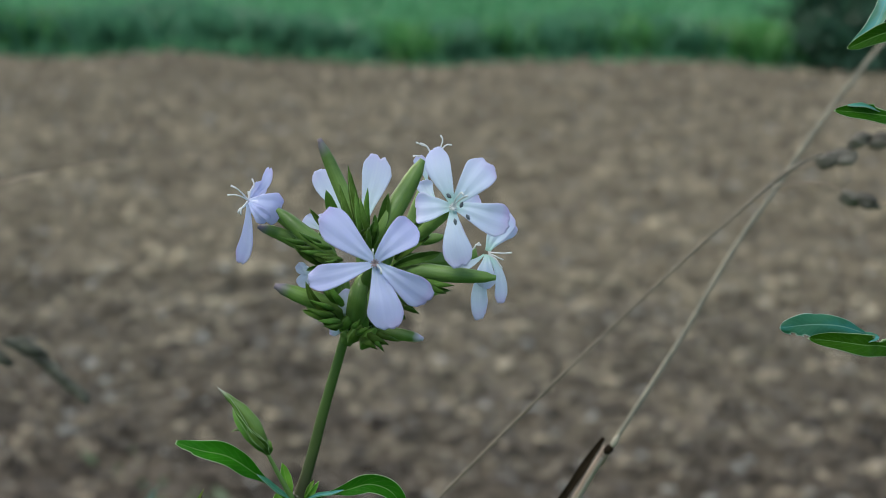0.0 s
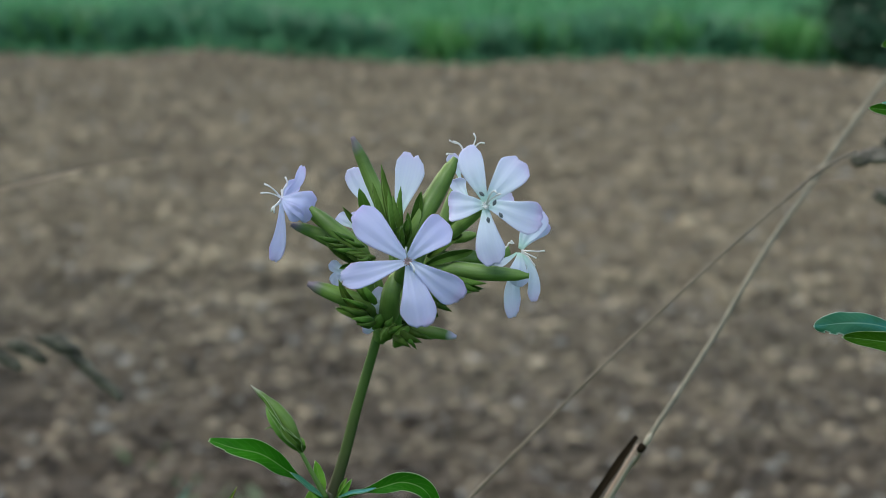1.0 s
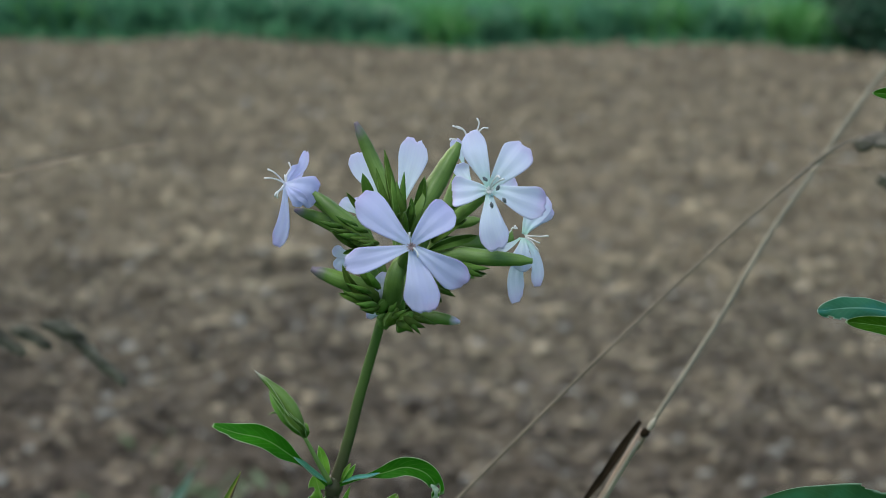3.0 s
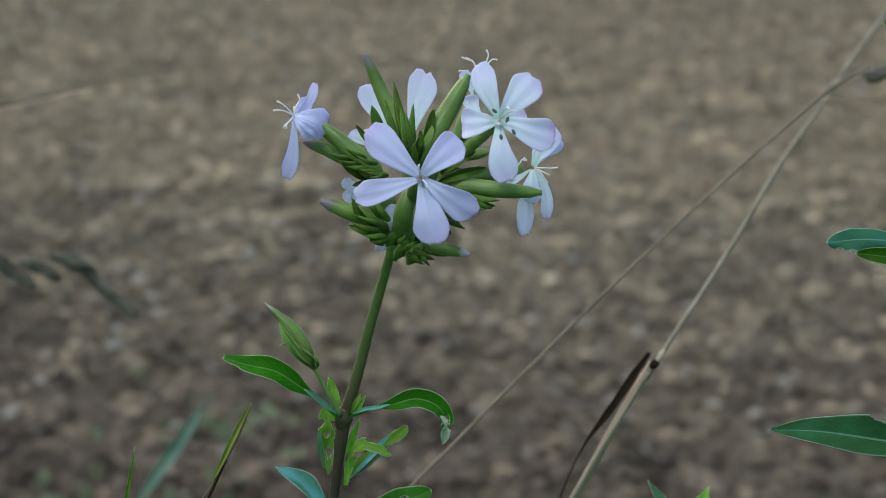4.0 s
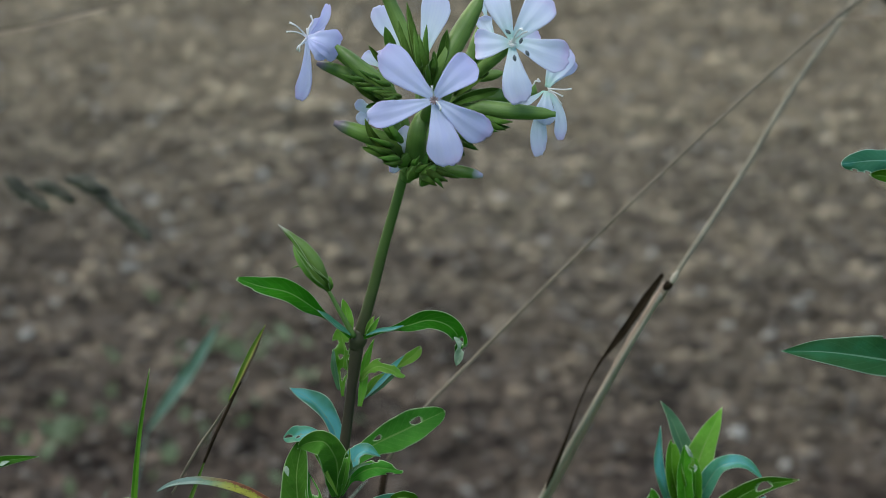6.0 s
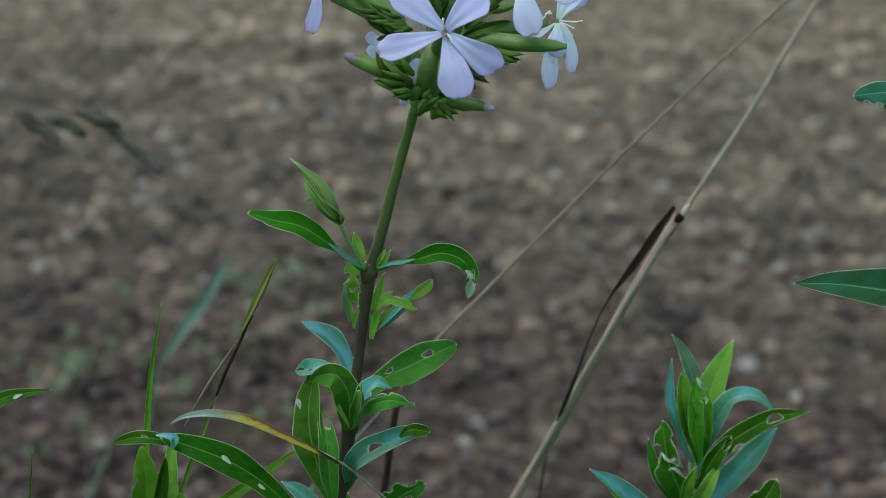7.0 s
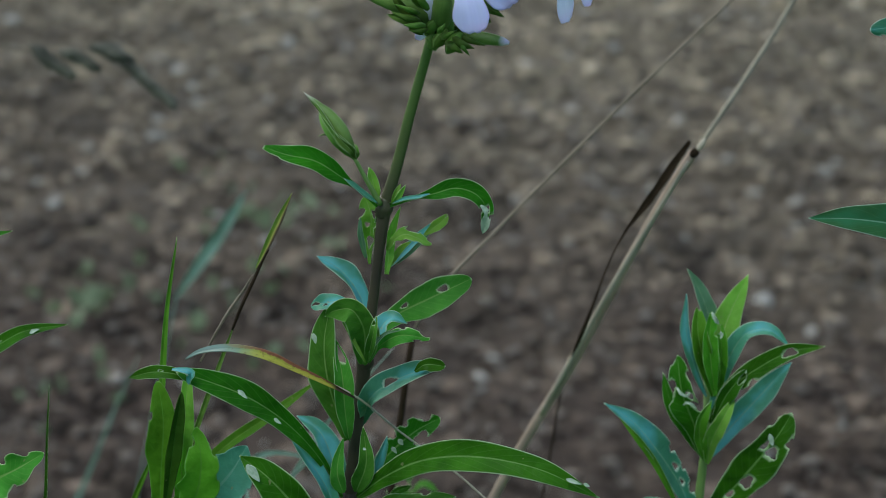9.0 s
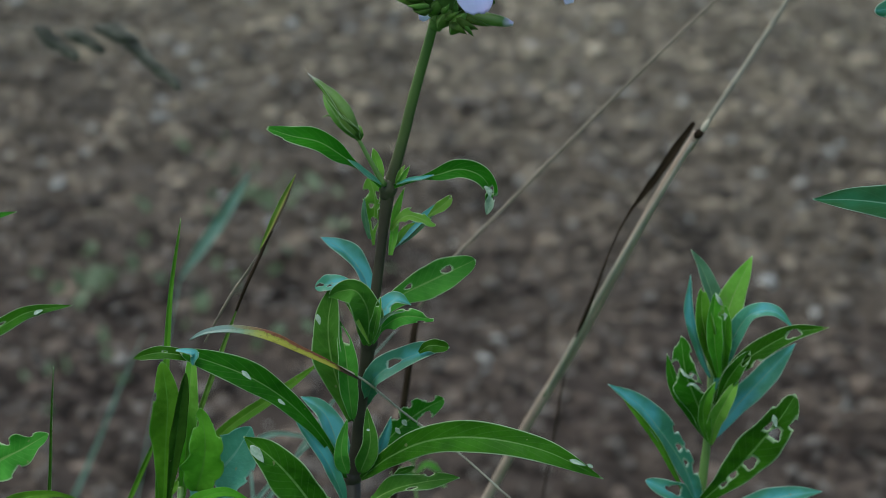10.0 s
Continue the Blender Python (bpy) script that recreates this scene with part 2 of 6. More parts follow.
DARK_STRAW = plain_mat("dead_brown_leaf", (0.013, 0.009, 0.005), (0.04, 0.027, 0.016), 120, 0.9, shine=0.08)
GREY_STEM = plain_mat("weathered_grey_stalk", (0.12, 0.10, 0.075), (0.22, 0.185, 0.14), 120, 0.7)
SEED = plain_mat("grey_brown_spikelet", (0.06, 0.052, 0.042), (0.20, 0.18, 0.148), 90, 0.75)


def painted_shade(m):
    """Shade painted into soil colour, deeper towards the bank and left, in uneven patches."""
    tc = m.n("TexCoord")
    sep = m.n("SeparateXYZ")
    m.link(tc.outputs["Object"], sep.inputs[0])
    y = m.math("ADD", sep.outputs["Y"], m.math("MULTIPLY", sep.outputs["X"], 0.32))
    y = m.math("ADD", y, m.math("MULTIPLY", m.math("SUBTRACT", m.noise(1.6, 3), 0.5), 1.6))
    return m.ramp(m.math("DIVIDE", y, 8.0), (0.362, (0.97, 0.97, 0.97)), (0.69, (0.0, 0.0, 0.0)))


def soil_mat(name, low, top, uneven, gain):
    """Crumbled soil; low and top: how far single clods stray from the mean; the last factor scales its colour."""
    m = Mat(name)
    geo = m.n("NewGeometry")
    big = m.noise(1.3, 4)
    mid = m.noise(24, 5, 0.65)
    tiny = m.noise(160, 4)
    col = m.ramp(mid, (0.3, (0.098, 0.084, 0.060)), (0.5, (0.170, 0.148, 0.106)), (0.72, (0.290, 0.257, 0.188)))
    col = m.mix(m.math("MULTIPLY", big, 0.45), col, (0.23, 0.20, 0.147))
    col = m.mix(uneven, col, m.ramp(m.noise(4.5, 4, 0.6), (0.38, (0.54, 0.53, 0.55)), (0.62, (1.46, 1.46, 1.43))), "MULTIPLY")
    col = m.mix(painted_shade(m), col, (0.34, 0.303, 0.335), "MULTIPLY")
    isle = m.ramp(geo.outputs["Random Per Island"], (0.0, (low, low, low)), (0.42, (0.74, 0.73, 0.74)), (0.7, (1.0, 1.0, 1.0)), (0.86, (0.72 * top, 0.72 * top, 0.71 * top)), (1.0, (top, top, 0.99 * top)))
    col = m.mix(1.0, col, isle, "MULTIPLY")
    col = m.mix(1.0, col, gain, "MULTIPLY")
    m.set(Base_Color=col, Roughness=0.95)
    m.b.inputs["Specular IOR Level"].default_value = 0.15
    m.bump(m.math("ADD", mid, m.math("MULTIPLY", tiny, 0.5)), 0.6, 0.01)
    return m.m


def ground_mat():
    """Bare soil that gives way to meadow turf past the field's edge and to turf on the near bank."""
    m = Mat("field_soil_and_turf")
    tc = m.n("TexCoord")
    sep = m.n("SeparateXYZ")
    m.link(tc.outputs["Object"], sep.inputs[0])
    big, mid, tiny = m.noise(1.3, 4), m.noise(24, 5, 0.65), m.noise(160, 4)
    col = m.ramp(mid, (0.3, (0.09, 0.078, 0.056)), (0.5, (0.145, 0.125, 0.091)), (0.72, (0.24, 0.206, 0.153)))
    col = m.mix(m.math("MULTIPLY", big, 0.4), col, (0.23, 0.20, 0.147))
    # shade put into the soil colour near the bank
    col = m.mix(painted_shade(m), col, (0.34, 0.303, 0.335), "MULTIPLY")
    turf = m.ramp(m.noise(6, 5), (0.3, (0.035, 0.085, 0.02)), (0.7, (0.08, 0.17, 0.04)))
    edge = m.math("ADD", sep.outputs["Y"], m.math("MULTIPLY", sep.outputs["X"], 0.17))
    edge = m.math("ADD", edge, m.math("MULTIPLY", m.noise(2.5, 3), 0.6))
    far = m.math("GREATER_THAN", edge, 12.9)
    near = m.math("LESS_THAN", edge, 1.7)
    col = m.mix(m.math("MAXIMUM", far, near), col, turf)
    m.set(Base_Color=col, Roughness=0.95)
    m.b.inputs["Specular IOR Level"].default_value = 0.15
    m.bump(m.math("ADD", mid, m.math("MULTIPLY", tiny, 0.5)), 0.7, 0.02)
    return m.m


def foliage_mat(name, low, high, share=0.3):
    m = Mat(name)
    geo = m.n("NewGeometry")
    patch = m.noise(1.1, 3)
    f = m.math("ADD", m.math("MULTIPLY", geo.outputs["Random Per Island"], 0.6), m.math("MULTIPLY", patch, 0.6))
    col = m.ramp(f, (0.2, low), (0.85, high))
    m.set(Base_Color=col, Roughness=0.55)
    m.thin(col, share)
    return m.m


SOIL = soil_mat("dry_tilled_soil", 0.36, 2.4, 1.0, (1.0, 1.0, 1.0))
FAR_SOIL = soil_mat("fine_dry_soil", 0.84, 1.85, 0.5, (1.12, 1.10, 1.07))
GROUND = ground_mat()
STONE = plain_mat("pale_field_stone", (0.22, 0.215, 0.19), (0.42, 0.41, 0.37), 9, 0.9, 0.4, 0.003)
CRUMB = plain_mat("pale_soil_crumb", (0.085, 0.075, 0.064), (0.235, 0.21, 0.18), 3.5, 0.95, 0.4, 0.003, shine=0.1)
STUBBLE = plain_mat("old_straw_litter", (0.26, 0.21, 0.14), (0.42, 0.36, 0.26), 30, 0.8)
MEADOW = foliage_mat("meadow_grass", (0.06, 0.23, 0.10), (0.17, 0.45, 0.22), 0.4)
LUSH = foliage_mat("bright_meadow_grass", (0.055, 0.20, 0.05), (0.13, 0.37, 0.105), 0.4)
WEEDS = foliage_mat("field_edge_weeds", (0.048, 0.17, 0.095), (0.11, 0.30, 0.165), 0.4)
BUSH = foliage_mat("dark_shrub_leaves", (0.015, 0.058, 0.034), (0.038, 0.118, 0.062), 0.25)
HEAD_SEED = plain_mat("dark_green_spikelet", (0.028, 0.029, 0.022), (0.165, 0.16, 0.125), 70, 0.75)
SPROUT = foliage_mat("dull_seedlings", (0.10, 0.15, 0.075), (0.185, 0.245, 0.14))
BARK = plain_mat("shrub_bark", (0.05, 0.04, 0.03), (0.11, 0.09, 0.07), 30, 0.9)


# ---- mesh helpers (lengths in millimetres for the plants) ----
def thing(name, at, label, category, group="", kind=""):
    """An Empty at a thing's base, given in millimetres."""
    ob = new(name)
    ob.empty_display_size = 0.02
    ob.location = Vector(at) / 1000
    ob["base"] = [c / 1000 for c in at]
    return tagged(ob, label, category, group, kind)


def base_of(ob):
    while ob.parent:
        ob = ob.parent
    return Vector(ob.location)


def mesh_part(name, parent, verts, faces, mats, slots=None, uvs=None, rim=None, label="", smooth=True):
    """One mesh under a thing or under a part; verts are world metres, turned into the thing's own."""
    o = base_of(parent) if parent else Vector()
    me = bpy.data.meshes.new(name)
    me.from_pydata([Vector(v) - o for v in verts], [], faces)
    for m in mats:
        me.materials.append(m)
    if slots is not None:
        me.polygons.foreach_set("material_index", slots)
    if smooth:
        me.polygons.foreach_set("use_smooth", [True] * len(me.polygons))
    if uvs is not None:
        layer = me.uv_layers.new(name="UVMap")
        idx = np.empty(len(me.loops), dtype=np.int32)
        me.loops.foreach_get("vertex_index", idx)
        layer.data.foreach_set("uv", np.asarray(uvs, dtype=np.float32)[idx].ravel())
    if rim is not None:
        me.attributes.new("rim", "FLOAT", "POINT").data.foreach_set("value", rim)
    me.update()
    ob = new(name, me)
    ob.parent = parent
    return tagged(ob, label) if label else ob


def glide(ctrl, s):
    """A point of the smooth line through the control points, s from 0 to 1, in metres."""
    p = [Vector(c) for c in ctrl]
    if len(p) == 2:
        return p[0].lerp(p[1], s) / 1000
    p = [2 * p[0] - p[1]] + p + [2 * p[-1] - p[-2]]
    k = min(int(s * (len(p) - 3)), len(p) - 4)
    u = s * (len(p) - 3) - k
    a, b, c, d = p[k:k + 4]
    t1 = math.sqrt((b - a).length) + 1e-6
    t2 = t1 + math.sqrt((c - b).length) + 1e-6
    t3 = t2 + math.sqrt((d - c).length) + 1e-6
    t = t1 + (t2 - t1) * u
    ab, bc, cd = a.lerp(b, t / t1), b.lerp(c, (t - t1) / (t2 - t1)), c.lerp(d, (t - t2) / (t3 - t2))
    return ab.lerp(bc, t / t2).lerp(bc.lerp(cd, (t - t1) / (t3 - t1)), (t - t1) / (t2 - t1)) / 1000


def even(ctrl, n):
    """n + 1 points of that line at even steps, with their tangents."""
    fine = [glide(ctrl, i / 96) for i in range(97)]
    run = [0.0]
    for a, b in zip(fine, fine[1:]):
        run.append(run[-1] + (b - a).length)
    pts = []
    for j in range(n + 1):
        want, k = run[-1] * j / n, 0
        while k < 95 and run[k + 1] < want:
            k += 1
        span = run[k + 1] - run[k] or 1
        pts.append(fine[k].lerp(fine[k + 1], min(1, max(0, (want - run[k]) / span))))
    tans = [(pts[min(j + 1, n)] - pts[max(j - 1, 0)]).normalized() for j in range(n + 1)]
    return pts, tans


def shape(kind, s):
    """Half-width of a blade along its length, 0 to 1."""
    if kind == "lance":
        return max(0.03, 0.16 * (1 - s) ** 2 + 1.92 * s ** 0.75 * (1 - s ** 2.6))
    if kind == "oblong":
        return max(0.04, min(1, 0.22 + 1.5 * s) * min(1, (1 - s ** 6) ** 0.6 * (1.25 - 0.35 * s)))
    if kind == "obovate":
        u = min(1, s / 0.7)
        return max(0.05, (0.12 + 0.88 * u ** 1.3) * (max(0.0, 1 - max(0, (s - 0.7) / 0.3) ** 2.4)) ** 0.6)
    if kind == "stalked":
        u = min(1, max(0, (s - 0.24) / 0.3))
        return max(0.04, (0.24 + 0.76 * u * u * (3 - 2 * u)) * (1 - max(0, (s - 0.62) / 0.42) ** 2))
    if kind == "ovate":
        return max(0.03, min(1, (s / 0.3 + 0.05) ** 0.6) * (1 - s ** 2.2) ** 0.8)
    if kind == "lobed":
        return max(0.03, min(1, (s / 0.3 + 0.05) ** 0.6) * (1 - s ** 2.6) ** 0.75 * (0.80 + 0.22 * abs(math.sin(10.5 * s + 0.6))))
    if kind == "grass":
        return max(0.03, (1 - s) ** 0.55)
    if kind == "strap":
        return max(0.05, min(1, 0.5 + 2 * s) * (1 - max(0, (s - 0.55) / 0.45) ** 2))
    return 1.0


ACROSS = [-1, -0.94, -0.86, -0.77, -0.68, -0.58, -0.48, -0.38, -0.28, -0.18, -0.08, 0, 0.08, 0.18, 0.28, 0.38, 0.48, 0.58, 0.68, 0.77, 0.86, 0.94, 1]


def blade(name, parent, mats, ctrl, w, face=(0, -0.75, 0.65), roll=(0, 0), fold=0.0, cup=0.0, kind="lance",
          holes=(), wave=0.13, thick=0.3, nv=56, label="", seed=0):
    """A leaf, petal or grass blade along a line: w its width in mm, face the side it shows, fold the angle of its two halves,
    holes ellipses (across, along, size across, size along) that were eaten out of it. mats: upper side, underside."""
    pts, tans = even(ctrl, nv)
    rnd = random.Random(seed + len(name) + int(abs(ctrl[0][0] * 7 + ctrl[-1][2] * 3)))
    ph = [rnd.uniform(0, 6.3) for _ in range(4)]
    lo, hi = radians(roll[0]), radians(roll[1])
    fa = radians(1.5 * fold + 3)

    def lay(a, s):
        k = min(int(s * nv), nv - 1)
        u = s * nv - k
        c = pts[k].lerp(pts[k + 1], u)
        t = tans[k].lerp(tans[k + 1], u).normalized()
        f = Vector(face)
        f = (f - f.dot(t) * t)
        f = f.normalized() if f.length > 1e-4 else t.orthogonal().normalized()
        f = Matrix.Rotation(lo + (hi - lo) * s, 3, t) @ f
        side = t.cross(f)
        h = w / 2000 * shape(kind, s)
        h *= 1 + 0.05 * math.sin(9 * s + ph[0]) * (1 if a > 0 else -1) + 0.03 * math.sin(23 * s + ph[1])
        lift = abs(a) * math.sin(fa) + cup * a * a + wave * a * abs(a) * math.sin(11 * s + ph[2] + (2 if a > 0 else 0))
        return c + side * (a * math.cos(fa) * h) + f * (lift * h), f

    nu = len(ACROSS)
    par = [[(a, j / nv) for a in ACROSS] for j in range(nv + 1)]
    keep = [[True] * (nu - 1) for _ in range(nv)]
    rim = [[1.0 if abs(a) > 0.99 or j == nv else 0.45 if abs(a) > 0.93 else 0.0 for a in ACROSS] for j in range(nv + 1)]
    for (ha, hs, ra, rs) in holes:
        q = ((lambda a, s: math.hypot((a - ha) / ra, (s - hs) / rs)))
        inside = {(j, i) for j in range(nv) for i in range(nu - 1)
                  if q((ACROSS[i] + ACROSS[i + 1]) / 2, (j + 0.5) / nv) < 1.05}
        for j, i in inside:
            keep[j][i] = False
        for j, i in inside:
            for jj, ii in ((j, i), (j + 1, i), (j, i + 1), (j + 1, i + 1)):
                a, s = par[jj][ii]
                d = q(a, s)
                if d > 0.05 and 0 < jj <= nv:
                    g = 1 / d * (1 + 0.2 * math.sin(3 * math.atan2((a - ha) / ra, (s - hs) / rs) + ph[0]) + rnd.uniform(-0.1, 0.1))
                    par[jj][ii] = (max(-1, min(1, ha + (a - ha) * g)), max(0, min(1, hs + (s - hs) * g)))
                rim[jj][ii] = 1.0
    verts, uvs, rims = [], [], []
    for up in (1, -1):
        for j in range(nv + 1):
            for i in range(nu):
                a, s = par[j][i]
                p, f = lay(a, s)
                verts.append(p + f * (up * thick / 2000 * (0.35 if abs(a) > 0.97 else 1)))
                uvs.append((0.5 + 0.5 * a, s))
                rims.append(rim[j][i])
    off = (nv + 1) * nu
    faces, slots, edges = [], [], {}
    for j in range(nv):
        for i in range(nu - 1):
            if keep[j][i]:
                a, b, c, d = j * nu + i, j * nu + i + 1, (j + 1) * nu + i + 1, (j + 1) * nu + i
                faces += [(a, b, c, d), (d + off, c + off, b + off, a + off)]
                slots += [0, 1]
                for e in ((a, b), (b, c), (c, d), (d, a)):
                    if (e[1], e[0]) in edges:
                        edges.pop((e[1], e[0]))
                    else:
                        edges[e] = True
    for a, b in edges:
        faces.append((b, a, a + off, b + off))
        slots.append(0)
    if len(mats) == 1:
        slots = [0] * len(slots)
    return mesh_part(name, parent, verts, faces, mats, slots, uvs, rims, label)


def petal_blade(parent, mats, ctrl, w, face, cup, roll, thick=0.2, nu=20, nv=24):
    """A soapwort petal: a narrow claw that widens to a blunt, faintly notched and nicked end, with soft pleats along it."""
    pts, tans = even(ctrl, nv)
    rnd = random.Random(int(abs(ctrl[0][0] * 31 + ctrl[-1][2] * 17 + ctrl[-1][0] * 13)))
    ph = [rnd.uniform(0, 6.3) for _ in range(6)]
    notch, slant, nick = max(0.0, rnd.uniform(-0.05, 0.05)), rnd.uniform(-0.06, 0.06), rnd.uniform(0.006, 0.016)
    turn, curl = radians(roll), rnd.uniform(-0.25, 0.25)
    top, low, uvs, rims = [], [], [], []
    for j in range(nv + 1):
        for i in range(nu + 1):
            a = 2 * i / nu - 1
            end = 1.0 - 0.20 * abs(a) ** 3.6 + slant * a - notch * math.exp(-(a / 0.22) ** 2) + nick * math.sin(13 * a + ph[0]) + 0.6 * nick * math.sin(29 * a + ph[1])
            s = min(1.0, max(0.0, j / nv * end))
            k = min(int(s * nv), nv - 1)
            c, t = pts[k].lerp(pts[k + 1], s * nv - k), tans[k].lerp(tans[k + 1], s * nv - k).normalized()
            f = Vector(face)
            f = (f - f.dot(t) * t).normalized()
            f = Matrix.Rotation(turn, 3, t) @ f
            u = min(1.0, s / 0.72)
            h = w / 2000 * (0.2 + 0.8 * (0.55 * u + 0.45 * u * u * (3 - 2 * u))) * (1 - 0.10 * max(0.0, (s - 0.72) / 0.28) ** 2)
            h *= 1 + 0.03 * math.sin(7 * s + ph[2] + (2 if a > 0 else 0))
            lift = cup * a * a + 0.075 * math.cos(2.3 * math.pi * a + 0.5 * math.sin(ph[0])) * (1.05 - s) * min(1.0, 4 * s)
            lift += 0.10 * math.sin(2.4 * a + 5 * s + ph[3]) * s * s + 0.05 * math.sin(5.5 * a + ph[4]) * s * s
            lift += curl * max(0.0, s - 0.7) ** 2 * 5 + 0.06 * a * abs(a) * math.sin(8 * s + ph[5])
            p = c + t.cross(f) * (a * h) + f * (lift * h)
            top.append(p + f * (thick / 2000))
            low.append(p - f * (thick / 2000))
            uvs.append((0.5 + 0.5 * a, s))
            rims.append(max(0.0, 1 - 6 * (1 - j / nv), 1 - 7 * (1 - abs(a))))
    off, row = len(top), nu + 1
    faces = []
    for j in range(nv):
        for i in range(nu):
            a, b, c, d = j * row + i, j * row + i + 1, (j + 1) * row + i + 1, (j + 1) * row + i
            faces += [(a, b, c, d), (d + off, c + off, b + off, a + off)]
    ring = list(range(nu + 1)) + [j * row + nu for j in range(1, nv + 1)] + [nv * row + i for i in range(nu - 1, -1, -1)] + [j * row for j in range(nv - 1, 0, -1)]
    for a, b in zip(ring, ring[1:] + ring[:1]):
        faces.append((b, a, a + off, b + off))
    return mesh_part("petal", parent, top + low, faces, mats, None, uvs + uvs, rims + rims)


def tube(name, parent, mats, ctrl, radii, n=10, nv=20, ribs=0.0, label=""):
    """A round stem, stalk or bud along a line with its radii in mm."""
    pts, tans = even(ctrl, nv)
    ref = tans[0].orthogonal().normalized()
    verts, uvs, faces = [], [], []
    for j, (p, t) in enumerate(zip(pts, tans)):
        ref = (ref - ref.dot(t) * t).normalized()
        bi = t.cross(ref)
        x = j / nv * (len(radii) - 1)
        k = min(int(x), len(radii) - 2)
        u = x - k
        u = u * u * (3 - 2 * u)
        r = (radii[k] * (1 - u) + radii[k + 1] * u) / 1000
        for i in range(n):
            a = 2 * math.pi * i / n
            rr = r * (1 + ribs * math.cos(5 * a))
            verts.append(p + ref * (rr * math.cos(a)) + bi * (rr * math.sin(a)))
            uvs.append((i / n, j / nv))
    for j in range(nv):
        for i in range(n):
            a, b = j * n + i, j * n + (i + 1) % n
            faces.append((a, b, b + n, a + n))
    faces += [tuple(reversed(range(n))), tuple(range(nv * n, nv * n + n))]
    return mesh_part(name, parent, verts, faces, mats, None, uvs, None, label)


def bead(name, parent, mat, at, along, length, r):
    """A small oval grain: an anther, a seed."""
    d = Vector(along).normalized() * length / 2
    a = Vector(at)
    return tube(name, parent, [mat], [a - d, a, a + d], [r * 0.25, r, r, r * 0.25], 7, 6)


def tall_blade(parent, mats, root, ctrl, w, face=(0, -1, 0.15), roll=(0, 0), fold=18, kind="grass", nv=34, sheath=0.3):
    """A grass blade on a thin sheath that rises from the ground at root."""
    a, b = Vector(root), Vector(ctrl[0])
    tube("sheath", parent, [mats[0]], [a, a.lerp(b, 0.5) + Vector((1.5, 0, 0)), b], [1.13 * sheath * w, sheath * w, 0.8 * sheath * w], 8, 14)
    return blade("blade", parent, mats, ctrl, w, face, roll, fold, 0.1, kind, nv=nv)


# ---- the ground: a low grassy bank, a tilled field, a meadow beyond ----
def lines(dense_lo, dense_hi, step, lo, hi):
    mid = list(np.arange(dense_lo, dense_hi + step / 2, step))
    up, d = [], step
    while not up or up[-1] < hi:
        d *= 1.35
        up.append((up[-1] if up else mid[-1]) + d)
    down, d = [], step
    while not down or down[-1] > lo:
        d *= 1.35
        down.append((down[-1] if down else mid[0]) - d)
    return np.array(down[::-1] + mid + up)


def bank(x, y):
    """Height of the land without its roughness: the bank under the plants falls to the field."""
    return 0.35 * np.clip((1.9 - y) / 1.0, 0, 1) ** 1.3


def height(gx, gy):
    """The land with its tilled roughness, which dies away far off."""
    rough = np.zeros_like(gx)
    for scale, amp in ((0.9, 0.02), (3.1, 0.012), (9.0, 0.009), (23.0, 0.008)):
        rng = np.random.RandomState(int(scale * 10))
        n = np.zeros_like(gx)
        for _ in range(9):
            a, ph = rng.uniform(0, 6.28), rng.uniform(0, 6.28)
            f = scale * rng.uniform(0.7, 1.5)
            n += np.sin(f * (gx * math.cos(a) + gy * math.sin(a)) * 2 + ph)
        rough += amp * n / 3
    return bank(gx, gy) + rough * np.exp(-(np.maximum(0, np.hypot(gx, gy - 7) - 12) / 20) ** 2)


def build_ground():
    xs, ys = lines(-3.4, 3.4, 0.032, -1500, 1500), lines(0.2, 14.0, 0.034, -1500, 3000)
    gx, gy = np.meshgrid(xs, ys)
    z = height(gx, gy)
    nx, ny = len(xs), len(ys)
    idx = np.arange(nx * ny).reshape(ny, nx)
    quads = np.stack([idx[:-1, :-1], idx[:-1, 1:], idx[1:, 1:], idx[1:, :-1]], -1).reshape(-1, 4)
    me = bpy.data.meshes.new("ground")
    me.from_pydata(np.stack([gx, gy, z], -1).reshape(-1, 3).tolist(), [], quads.tolist())
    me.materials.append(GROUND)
    me.polygons.foreach_set("use_smooth", [True] * len(me.polygons))
    tagged(new("ground", me), "dry brown tilled field with a grassy bank and a meadow beyond", "ground", kind="structure")


build_ground()


def lump(level):
    bm = bmesh.new()
    bmesh.ops.create_icosphere(bm, subdivisions=level, radius=1)
    v = np.array([p.co[:] for p in bm.verts])
    f = np.array([[p.index for p in q.verts] for q in bm.faces])
    bm.free()
    return v, f


